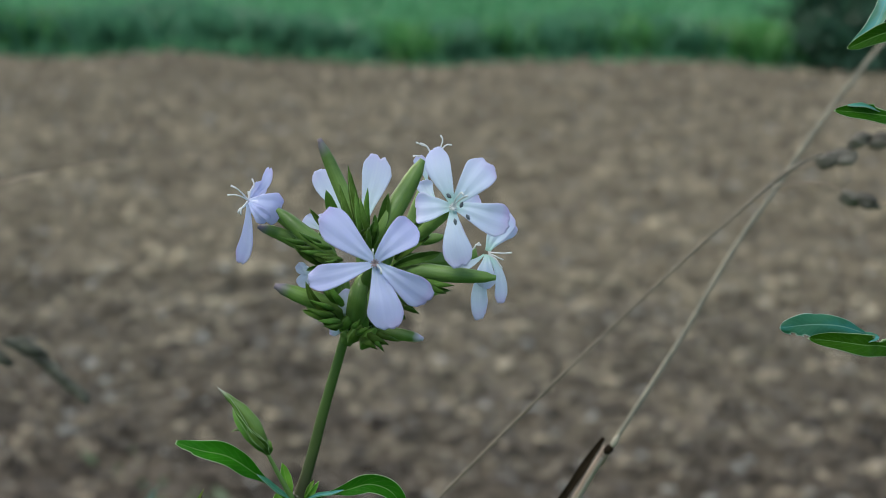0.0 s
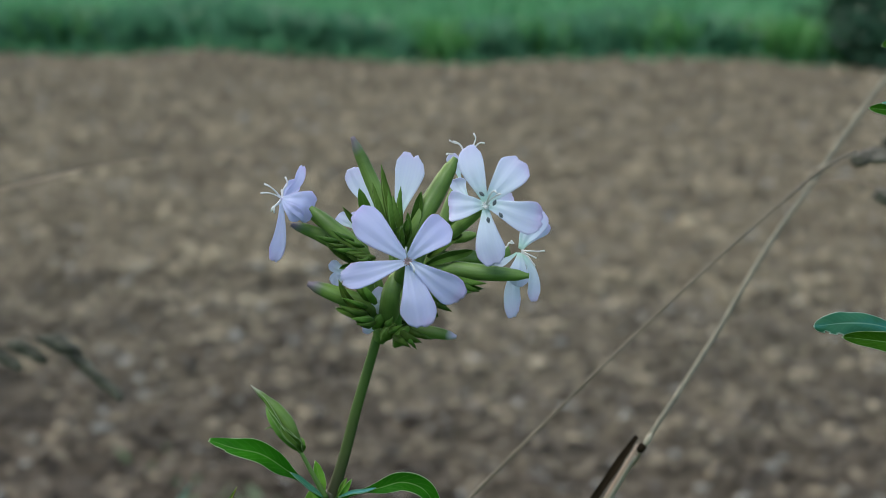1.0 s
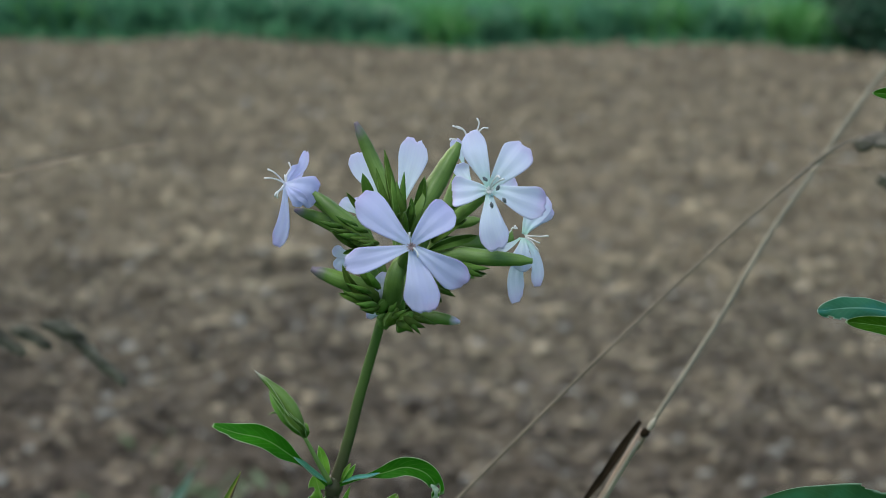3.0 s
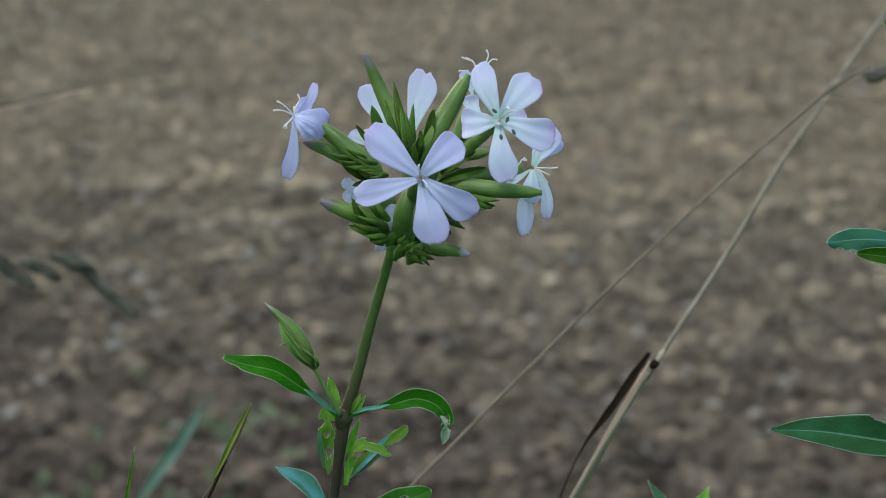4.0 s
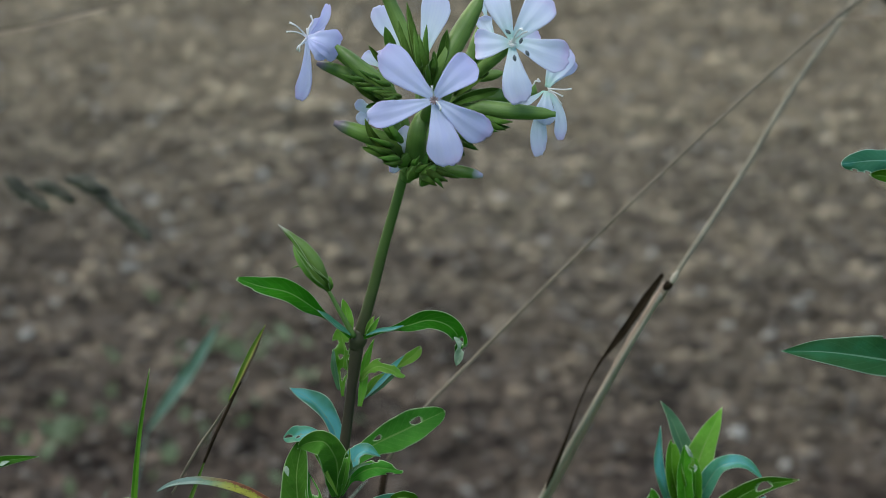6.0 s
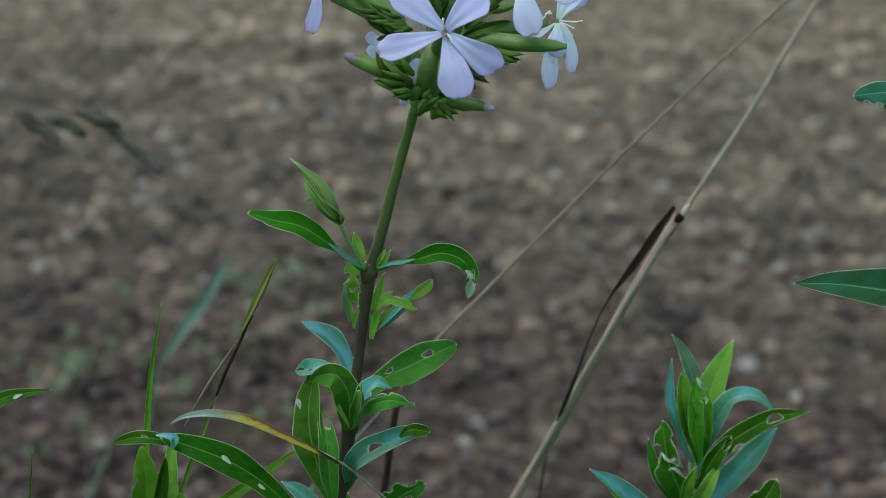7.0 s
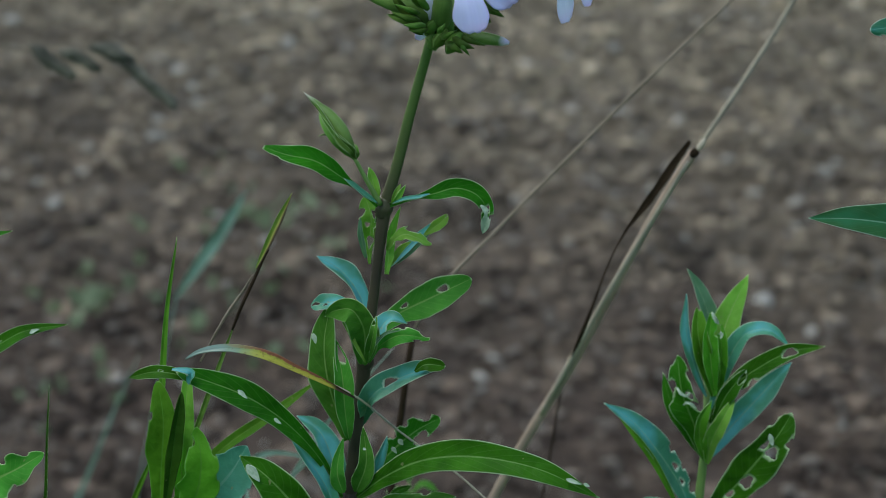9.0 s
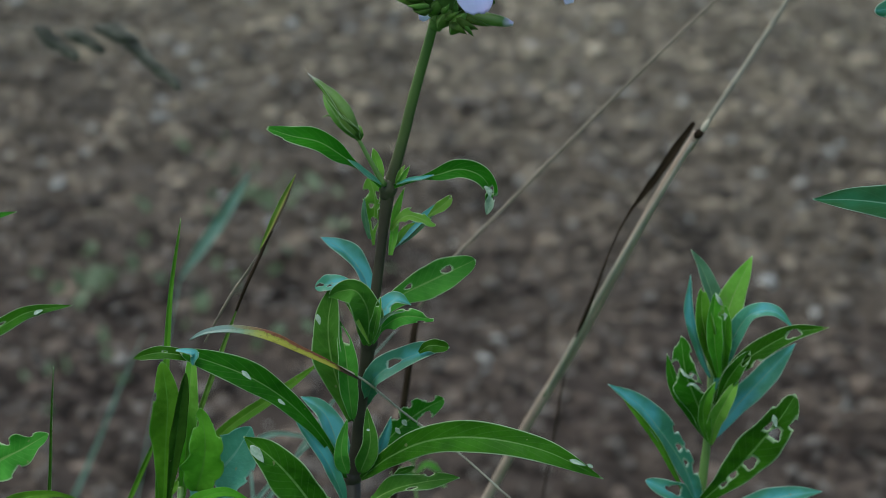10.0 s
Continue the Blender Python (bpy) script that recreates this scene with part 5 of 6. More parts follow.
bract([(-14.1,480.0,1105.2), (-16.7,478.0,1106.9), (-18.7,478.0,1107.6), (-20.7,479.0,1109.2)], 2.23)
bract([(-16.8,484.0,1092.1), (-20.2,481.0,1095.5), (-22.8,480.0,1098.4), (-24.6,481.0,1102.3)], 3.35)
bract([(-16.2,484.0,1091.8), (-19.6,481.0,1093.4), (-22.2,480.0,1094.6), (-25.5,481.0,1095.5)], 3.35)
bract([(-15.8,486.0,1090.8), (-18.3,482.0,1092.5), (-20.3,481.0,1093.4), (-22.3,482.0,1094.1)], 2.51)
bract([(-3.5,478.0,1104.2), (0.4,477.0,1102.8), (4.4,478.0,1101.5), (9.5,480.0,1100.3)], 3.35, (0, -1, -0.1))
bract([(-4.2,484.0,1105.1), (-0.9,482.0,1106.8), (2.4,482.0,1107.8), (7.4,484.0,1108.7)], 3.91)
bract([(-4.3,492.0,1107.0), (-1.6,491.0,1110.6), (0.5,491.0,1112.6), (3.4,492.0,1114.9)], 4.74)
bract([(-3.6,492.0,1105.6), (-0.9,490.0,1108.4), (1.8,490.0,1110.3), (4.8,491.0,1111.3)], 3.91)
bract([(-12.3,488.0,1088.9), (-10.9,485.0,1089.3), (-9.2,484.0,1088.7), (-7.4,485.0,1086.8)], 3.35)
bract([(-12.3,486.0,1088.6), (-11.0,483.0,1089.5), (-8.9,482.0,1089.8), (-6.9,483.0,1089.2)], 2.51)
bract([(-13.1,488.0,1089.1), (-14.4,485.0,1090.5), (-16.4,484.0,1090.7), (-18.4,485.0,1091.6)], 2.23)
bract([(-3.6,490.0,1097.7), (-2.3,488.0,1096.7), (-1.2,488.0,1095.3), (-0.2,489.0,1093.4)], 2.51)
bract([(-4.3,492.0,1095.9), (-2.9,490.0,1094.2), (-2.3,490.0,1092.8), (-1.2,491.0,1091.0)], 2.23)

# small pointed bracts crowded along the branches
grain_size = random.Random(8)
for root, mid, tip, w in (
    ((-24.9,487.0,1110.2), (-27.1,483.0,1111.4), (-29.8,484.0,1112.0), 2.2),
    ((-22.7,485.0,1109.2), (-24.9,481.0,1110.3), (-27.6,482.0,1110.9), 2.2),
    ((-20.2,484.0,1108.3), (-22.7,480.0,1109.3), (-25.7,481.0,1109.7), 2.4),
    ((-18.1,483.0,1107.8), (-20.7,479.0,1108.8), (-23.8,480.0,1109.2), 2.2),
    ((-16.2,482.0,1107.3), (-18.7,478.0,1108.2), (-21.6,479.0,1108.6), 2.0),
    ((-21.4,486.0,1110.7), (-23.7,482.0,1112.4), (-26.5,483.0,1113.6), 2.0),
    ((-18.8,484.0,1109.7), (-20.9,480.0,1111.0), (-23.5,481.0,1111.9), 2.0),
    ((-16.9,481.0,1107.8), (-18.3,477.0,1107.8), (-20.0,478.0,1107.3), 1.6),
    ((-17.4,483.0,1096.9), (-19.4,479.0,1100.1), (-22.0,480.0,1102.6), 2.2),
    ((-16.0,482.0,1096.5), (-17.6,478.0,1099.8), (-19.6,479.0,1102.5), 2.0),
    ((-18.1,481.0,1093.9), (-20.8,477.0,1095.4), (-23.9,478.0,1096.2), 2.6),
    ((-16.7,480.0,1092.8), (-19.1,476.0,1093.8), (-21.9,477.0,1094.0), 2.4),
    ((-16.2,480.0,1092.1), (-17.9,476.0,1092.5), (-20.0,477.0,1092.1), 2.0),
    ((-18.1,482.0,1095.4), (-20.6,478.0,1097.3), (-23.6,479.0,1098.5), 2.2),
    ((2.6,481.0,1101.4), (5.6,477.0,1101.2), (8.5,478.0,1100.4), 2.4),
    ((3.2,480.0,1100.9), (5.2,476.0,1100.6), (6.9,477.0,1099.7), 2.0),
    ((2.2,482.0,1102.2), (6.1,478.0,1102.2), (9.8,479.0,1101.7), 2.2),
    ((-3.5,485.0,1098.6), (-1.0,481.0,1097.5), (1.2,482.0,1095.8), 2.2),
    ((-2.8,487.0,1099.5), (-1.1,483.0,1098.9), (0.3,484.0,1097.7), 2.0),
    ((-1.9,487.0,1095.4), (0.2,483.0,1095.2), (1.9,484.0,1094.4), 1.8),
    ((-10.8,481.0,1089.8), (-7.6,477.0,1089.1), (-4.8,478.0,1087.5), 2.4),
    ((-9.5,482.0,1090.3), (-5.9,478.0,1089.7), (-2.8,479.0,1088.4), 2.4),
    ((-11.5,481.0,1088.7), (-9.4,477.0,1088.2), (-7.7,478.0,1087.0), 2.2),
    ((-8.8,480.0,1088.7), (-7.3,476.0,1088.2), (-6.1,477.0,1086.9), 1.8),
    ((-13.4,479.0,1091.7), (-12.2,475.0,1093.7), (-11.3,476.0,1095.0), 2.4),
    ((-12.5,479.0,1090.3), (-10.7,475.0,1092.0), (-9.4,476.0,1093.0), 2.6),
):
    k = w * grain_size.uniform(0.7, 1.05)
    tube("bract", plant, [grain_size.choice((BRACT, BRACT, PALE_BRACT))], [root, mid, Vector(tip) + Vector((grain_size.uniform(-0.5, 0.5), 0, grain_size.uniform(-0.6, 0.6)))], [0.28 * k, 0.46 * k, 0.42 * k, 0.26 * k, 0.04 * k], 8, 10, 0.12)

tiny = random.Random(12)
for (cx, cz), (dx, dz), n, spread in ((((-17.8,500,1104.3)[0], (-17.8,500,1104.3)[2]), (-1, 0.35), 9, 4.2), (((-17.6,500,1090.8)[0], (-17.6,500,1090.8)[2]), (-1, 0.45), 10, 4.0), (((-11.5,500,1088.8)[0], (-11.5,500,1088.8)[2]), (0.9, 0.0), 9, 2.0),
                                     (((-11.1,500,1108.9)[0], (-11.1,500,1108.9)[2]), (0.05, 1), 7, 3.4), (((-2.6,500,1102.3)[0], (-2.6,500,1102.3)[2]), (1, 0.25), 8, 4.0)):
    for k in range(n):
        root = Vector((cx + tiny.uniform(-1, 1) * spread * 0.6, 496 - tiny.uniform(0, 12), cz + tiny.uniform(-1, 1) * spread * 0.6))
        way = Vector((dx + tiny.uniform(-0.5, 0.5), -0.35, max(-0.15, dz + tiny.uniform(-0.5, 0.5)))).normalized()
        long = tiny.uniform(3.6, 6.2)
        bend = Vector((tiny.uniform(-0.8, 0.8), -0.6, tiny.uniform(-0.3, 0.9)))
        bract([root, root + way * (0.5 * long) + bend, root + way * long], tiny.uniform(2.0, 3.4), (tiny.uniform(-0.5, 0.5), -1, 0.2))

for spot, r in (((-13.1,483.0,1089.1), 1.7), ((-9.8,480.0,1088.7), 1.9), ((-15.3,484.0,1091.6), 1.5), ((-11.6,486.0,1090.8), 1.6)):
    bead("small_bud", plant, PALE_BRACT, spot, (0.4, -0.2, 0.6), 3.4 * r, r)

# branches that carry them
for ctrl in ([HEAD, (-13.4,500.0,1091.3), (-11.8,502.0,1098.0), (-11.4,502.0,1107.9)], [HEAD, (-12.7,500.0,1092.7), (-10.9,500.0,1099.8), (-10.0,498.0,1105.5)], [HEAD, (-14.7,496.0,1093.6), (-15.9,494.0,1099.6), (-17.5,494.0,1104.4)],
             [HEAD, (-9.9,496.0,1092.2), (-6.4,492.0,1098.6), (-3.9,492.0,1103.1)], [HEAD, (-14.6,494.0,1088.4), (-15.7,492.0,1090.3), (-16.5,492.0,1090.6)], [HEAD, (-12.2,496.0,1086.8), (-11.1,494.0,1087.6), (-10.0,494.0,1087.6)],
             [HEAD, (-10.6,500.0,1092.7), (-7.1,500.0,1099.8), (-3.7,500.0,1108.2)], [HEAD, (-16.2,500.0,1092.7), (-18.9,500.0,1099.8), (-21.3,498.0,1104.7)]):
    pedicel(ctrl, 1.1)
tube("stem_node", plant, [CALYX], [(-16.0,500.0,1082.8), (-14.8,500.0,1085.4), (-13.9,498.0,1088.1)], [1.53, 2.79, 2.09], 12, 8)


# ---- grasses and weeds beside it ----
green_grass = thing("grass_tuft", (-95, 495, 350), "bright green grass blades with pale leaf sheath", "grass")
tall_blade(green_grass, [GRASS], (-93, 495, 345), [(-89.4,492.0,956.6), (-88.2,492.0,972.9), (-86.2,492.0,992.0), (-84.1,496.0,1015.3), (-80.7,498.0,1034.9)], 3.07, CAM, (0, 15), 20)
tall_blade(green_grass, [GRASS], (-96, 500, 345), [(-104.3,514.0,943.2), (-99.8,514.0,952.6), (-95.2,514.0,962.7), (-92.0,514.0,970.3)], 1.67, CAM, (0, 0), 20, "strap")
blade("blade_sheath", green_grass, [YOUNG], [(-83.1,487.0,958.8), (-80.9,486.0,976.1), (-79.4,486.0,988.6), (-77.9,487.0,1003.7)], 5.02, (0.2, -1, 0.1), (0, 0), 14, 0.2, "oblong")

DK = [WEED_LEAF, WEED_LEAF]
dock = thing("young_weed", (-88, 482, 350), "young weed with pale green and blue-green lobed leaves", "weed")
tube("stem", dock, [PALE_STEM], [(-88, 482, 345), (-87, 482, 700), (-85.1,482.0,958.9), (-82.0,482.0,967.4)], [1.8, 1.5, 1.1, 0.8], 8, 16)
blade("leaf", dock, DK, [(-87.1,484.0,962.7), (-85.4,482.0,977.9), (-84.1,482.0,991.9), (-85.3,484.0,1001.5)], 8.09, CAM, (0, 0), 8, 0.1, "oblong", wave=0.22, holes=[(-1, 0.78, 0.25, 0.025), (1, 0.5, 0.2, 0.04)])
# shaded side of the folded leaf, dark through its painted colour
blade("leaf", dock, [SHADED_WEED, SHADED_WEED], [(-85.3,480.0,963.9), (-82.6,479.0,979.3), (-80.4,479.0,991.7), (-78.8,480.0,1000.1)], 4.46, (0.3, -0.7, -0.7), (0, 0), 10, 0.1, "oblong")
blade("leaf", dock, DK, [(-78.0,481.0,967.1), (-75.1,478.0,976.7), (-74.5,478.0,983.6), (-75.6,480.0,990.6)], 11.72, (0.15, -1, 0.1), (0, 0), 6, 0.1, "lobed", wave=0.22, holes=[(1, 0.75, 0.22, 0.05), (-1, 0.86, 0.5, 0.06), (1, 0.5, 0.1, 0.04)])
blade("leaf", dock, [WEED_BLUE, WEED_BLUE], [(-81.3,492.0,961.7), (-74.3,488.0,968.0), (-68.4,488.0,974.4), (-64.3,490.0,980.9)], 20.5, (0.05, -0.8, 0.6), (0, 0), 5, 0.1, "lobed", wave=0.15, holes=[(1, 0.42, 0.16, 0.04), (1, 0.66, 0.14, 0.04), (-1, 0.5, 0.2, 0.05), (-1, 0.74, 0.15, 0.04), (0.35, 0.3, 0.16, 0.05)])
blade("leaf", dock, DK, [(-82.3,480.0,961.8), (-75.7,478.0,966.8), (-69.7,477.0,968.5), (-62.8,478.0,964.9)], 3.63, (0, -0.7, 0.7), (0, 0), 8, 0.1, "ovate")

red_grass = thing("grass_stalk", (-30, 520, 350), "thin grass stalk with a reddened yellow leaf", "grass")
tube("stalk", red_grass, [PALE_STRAW], [(90, 560, 345), (60, 545, 700), (17.7,520.0,931.0), (2.0,512.0,950.2), (-11.3,508.0,965.2), (-24.8,504.0,978.0), (-35.9,488.0,995.5), (-43.3,482.0,1002.3)], [0.5, 0.45, 0.4, 0.3, 0.24, 0.22, 0.24, 0.3], 7, 150)
blade("leaf", red_grass, [RED], [(-36.1,486.0,996.0), (-42.6,480.0,1002.5), (-48.9,477.0,1007.0), (-57.6,475.0,1012.0), (-66.0,476.0,1013.3), (-73.3,478.0,1011.6), (-77.1,479.0,1009.3)], 2.6, (0, -0.9, 0.5), (0, 25), 12, 0.15, "oblong", nv=40)

dry_grass = thing("grass_stalk", (-85, 515, 350), "grass blade, green above and browned below", "grass")
tall_blade(dry_grass, [PALE_BRACT], (-92, 515, 345), [(-86.3,505.0,958.3), (-82.5,506.0,970.2), (-78.5,506.0,981.6), (-71.8,506.0,999.2), (-67.6,506.0,1009.9)], 1.7, CAM, (0, 0), 18, "strap")
tube("stalk", dry_grass, [DARK_STRAW], [(-68.9,506.0,1006.7), (-66.3,506.0,1013.0), (-62.8,506.0,1020.3), (-59.9,506.0,1026.5), (-58.7,506.0,1028.7)], [0.35, 0.45, 0.45, 0.42, 0.3], 6, 16)
blade("blade_tip", dry_grass, [STRIPED], [(-62.0,506.0,1023.6), (-58.8,506.0,1030.0), (-56.0,506.0,1035.8), (-51.9,506.0,1044.0)], 2.37, CAM, (0, 0), 22, 0.1, "lance", nv=20)
tube("dead_tip", dry_grass, [GREY_STEM], [(-78.2,510.0,996.3), (-74.3,510.0,1003.4), (-70.4,510.0,1010.0), (-66.5,509.0,1015.7), (-62.9,507.0,1021.7)], [0.22, 0.34, 0.38, 0.32, 0.15], 6, 14)

thin_grass = thing("tall_grass", (-122, 500, 350), "single thin upright dark green grass blade", "grass")
tall_blade(thin_grass, [LEAF], (-124, 500, 345), [(-120.8,500,951.8), (-119.5,500,964.3), (-118.1,500,979.0), (-116.5,500,993.7)], 1.4, CAM, (0, 0), 25)

strap_grass = thing("tall_grass", (-90, 520, 350), "broad green grass blade slanting behind the stem", "grass")
tall_blade(strap_grass, [GRASS, FAR_GRASS], (-100, 525, 345), [(-91.0,516.0,949.1), (-82.7,516.0,959.3), (-74.1,518.0,968.1), (-60.8,520.0,977.1), (-47.4,520.0,987.4)], 3.35, (0, -0.9, 0.5), (0, 0), 8, "strap")

for root, line, w in (((-300, 1150, 335), [(-189.1,1150.0,780.6), (-179.4,1150.0,794.7), (-165.0,1150.0,815.6), (-152.6,1150.0,834.6), (-144.5,1150.0,847.2)], 8.5),
                      ((-420, 1150, 340), [(-262.1,1150.0,638.1), (-245.9,1150.0,673.0), (-229.7,1150.0,710.1), (-212.2,1150.0,746.6)], 3.2),
                      ((-70, 640, 345), [(-85.1,640.0,907.7), (-77.3,640.0,911.2), (-67.8,640.0,910.8), (-59.3,640.0,906.7)], 2.6),
                      ((-100, 570, 345), [(-75.3,560.0,923.0), (-64.7,560.0,935.6), (-56.1,560.0,944.2), (-47.5,560.0,950.9)], 1.8),
                      ((-150, 640, 345), [(-92.3,610.0,877.7), (-70.6,610.0,909.4), (-54.3,610.0,935.2), (-32.2,610.0,961.2)], 2.4)):
    far = thing("tall_grass", (root[0], root[1], 350), "blue-green grass blade standing behind the flower", "grass", "grass blades behind")
    tall_blade(far, [FAR_GRASS], root, line, w, CAM, (0, 20), 15, "lance" if w > 5 else "grass", sheath=0.06 if w > 5 else 0.25)

small_weed = thing("small_weed", (-34, 700, 345), "small thin green weed low behind the soapwort", "weed")
tube("stem", small_weed, [PALE_STEM], [(-34.5, 700, 340), (-32.5, 700, 700), (-30.5,700.0,853.8), (-31.2,700.0,865.4), (-32.7,700.0,874.1)], [0.9, 0.8, 0.7, 0.6, 0.4], 7, 18)
for line in ([(-31.2,700.0,865.4), (-35.8,697.0,870.3), (-40.9,695.0,870.5)], [(-31.5,700.0,867.7), (-27.6,702.0,870.9), (-22.0,704.0,866.3)], [(-32.3,700.0,872.7), (-35.5,698.0,877.8), (-38.7,696.0,877.3)], [(-32.5,700.0,873.4), (-29.4,702.0,876.8), (-25.7,703.0,875.5)], [(-31.0,700.0,863.1), (-24.7,696.0,866.8), (-20.1,694.0,865.5)]):
    blade("leaf", small_weed, [MIDGREEN, LEAF_UNDER], line, 2.8, (0, -0.7, 0.7), (0, 0), 8, 0.1, "lance", nv=14)

# leaves of a neighbouring weed that lean in at one side
side_weed = thing("leafy_weed", (-165, 500, 350), "green weed with narrow pointed leaves", "weed")
tube("stem", side_weed, [PALE_STEM], [(-165, 500, 345), (-163, 500, 700), (-162, 500, 1010)], [2.2, 1.9, 1.2], 9, 16)
blade("leaf", side_weed, LV, [(-162, 500, 1002), (-133.2,496.0,1004.2), (-120.5,494.0,1011.0), (-109.3,495.0,1012.5)], 4.74, (0, -0.9, 0.5), (0, 0), 8, 0.1, "lance", holes=[(-0.3, 0.62, 0.2, 0.04)])
blade("eaten_patch", side_weed, [SKIN], [(-118.8,493.0,1010.9), (-117.6,493.0,1011.6), (-116.4,493.0,1012.0)], 1.12, (0, -0.9, 0.5), (0, 0), 4, 0.1, "ovate", nv=10)
blade("leaf", side_weed, LV, [(-162, 500, 1020), (-135.1,496.0,1032.2), (-128.0,495.0,1036.2), (-121.5,495.0,1037.7)], 3.63, (0, -0.9, 0.5), (0, 0), 8, 0.1, "lance")
lobed = thing("young_weed", (-146, 480, 350), "pale green weed leaf with a toothed edge", "weed")
tube("stem", lobed, [DARK_STRAW], [(-146, 480, 345), (-147, 481, 800), (-127.8,482.0,963.2), (-127.7,482.0,972.0), (-129.3,482.0,972.8)], [1.4, 1.2, 0.9, 0.7], 8, 20)
blade("leaf", lobed, [MIDGREEN, WEED_LEAF], [(-132.7,482.0,971.2), (-127.4,480.0,976.1), (-121.2,479.0,979.7), (-114.5,480.0,983.5)], 11.72, (0.1, -0.9, 0.4), (0, 0), 8, 0.1, "lobed", wave=0.3, holes=[(-1, 0.5, 0.3, 0.1), (-1, 0.8, 0.3, 0.07), (1, 0.5, 0.2, 0.06)])
blade("leaf", lobed, DK, [(-129.5,484.0,961.9), (-121.0,480.0,965.8), (-114.2,479.0,966.9), (-108.8,480.0,965.5)], 3.35, (0, -0.7, 0.7), (0, 0), 8, 0.1, "ovate")

# ---- the young leafy shoot ----
shoot = thing("soapwort_shoot", (54, 542, 350), "young soapwort shoot without flowers, leaves insect-eaten", "plant")
tube("stem", shoot, [PALE_STEM], [(54, 542, 345), (55, 542, 650), (56.8,542.0,934.7), (58.3,542.0,949.8), (59.2,542.0,963.7), (58.7,542.0,977.5)], [2.6, 2.4, 2.2, 2.1, 2.0, 1.9, 1.85, 1.8, 1.7, 1.0], 10, 40)
SH = [SHOOT_LEAF, LEAF_UNDER]
blade("leaf", shoot, [LEAF_UNDER, SHOOT_LEAF], [(61.6,546.0,978.5), (60.5,548.0,988.3), (58.8,549.0,995.6), (56.3,550.0,1002.0), (53.1,550.0,1007.8)], 5.4, (0.3, -0.9, 0.35), (0, 10), 14, 0.12, "lance")
blade("leaf", shoot, YG, [(59.9,544.0,966.3), (61.7,546.0,981.0), (64.1,547.0,992.5), (69.9,548.0,1006.7)], 8.6, (-0.2, -1, 0.15), (0, 0), 12, 0.12, "lance", nv=30)
blade("leaf", shoot, SH, [(59.8,536.0,975.2), (56.8,533.0,986.2), (54.8,532.0,995.1), (54.8,535.0,1002.1)], 6.6, (0.15, -1, 0.1), (0, 0), 24, 0.15, "oblong", wave=0.2, holes=[(0.5, 0.99, 0.5, 0.03)])
blade("leaf", shoot, SH, [(60.3,534.0,976.0), (58.5,531.0,987.0), (57.9,531.0,995.4), (58.5,533.0,1001.4)], 6.0, (0, -1, 0.1), (0, 0), 26, 0.15, "oblong", wave=0.2, holes=[(0.3, 0.99, 0.6, 0.04), (0.9, 0.78, 0.3, 0.03)])
blade("leaf", shoot, SH, [(61.5,536.0,975.2), (61.4,533.0,986.2), (61.4,533.0,992.8), (61.3,535.0,996.9)], 5.0, (-0.1, -1, 0.1), (0, 0), 26, 0.15, "oblong", holes=[(-0.6, 0.93, 0.4, 0.05)])
blade("curled_tip", shoot, [SKIN, LEAF_UNDER], [(58.1,530.0,1002.2), (58.5,529.5,1001.7), (59.1,529.5,1000.6), (60.2,530.0,998.8)], 1.2, (0.1, -0.9, 0.4), (0, 40), 10, 0.3, "lance", wave=0.5, nv=20)
blade("eaten_patch", shoot, [SKIN], [(60.7,530.0,996.7), (61.0,530.0,995.5), (60.7,530.0,994.5)], 1.0, (0.2, -0.9, 0.3), (0, 30), 6, 0.2, "ovate", wave=0.4, nv=12)
blade("leaf", shoot, TL, [(58.6,541.0,973.1), (54.9,541.0,983.0), (52.7,541.0,992.2), (52.5,543.0,1003.0)], 3.4, (-0.6, -0.8, 0.3), (0, 0), 12, 0.12, "lance")
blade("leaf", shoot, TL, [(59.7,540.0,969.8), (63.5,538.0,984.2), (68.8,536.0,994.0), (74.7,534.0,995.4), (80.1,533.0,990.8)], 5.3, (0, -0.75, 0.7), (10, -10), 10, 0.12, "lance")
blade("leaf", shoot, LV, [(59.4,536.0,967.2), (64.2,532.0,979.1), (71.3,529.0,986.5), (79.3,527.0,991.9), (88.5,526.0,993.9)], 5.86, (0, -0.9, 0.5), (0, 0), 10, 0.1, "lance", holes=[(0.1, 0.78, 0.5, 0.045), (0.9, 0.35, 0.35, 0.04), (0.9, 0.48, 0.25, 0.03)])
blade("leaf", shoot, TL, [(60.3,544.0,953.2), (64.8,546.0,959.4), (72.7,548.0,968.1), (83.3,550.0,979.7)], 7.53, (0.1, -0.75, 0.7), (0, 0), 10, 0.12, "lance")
blade("leaf", shoot, LV, [(56.9,534.0,938.6), (63.5,530.0,947.5), (70.5,526.0,958.9), (76.8,524.0,969.1), (80.2,525.0,974.8)], 11.72, (0.1, -0.95, 0.35), (0, 0), 6, 0.1, "oblong", nv=34,
      holes=[(0.3, 0.45, 0.3, 0.05), (0.1, 0.3, 0.2, 0.035), (0.3, 0.72, 0.3, 0.04), (0.15, 0.2, 0.2, 0.03), (-0.25, 0.74, 0.16, 0.045), (-1, 0.9, 0.25, 0.03), (0.95, 0.84, 0.3, 0.03)])
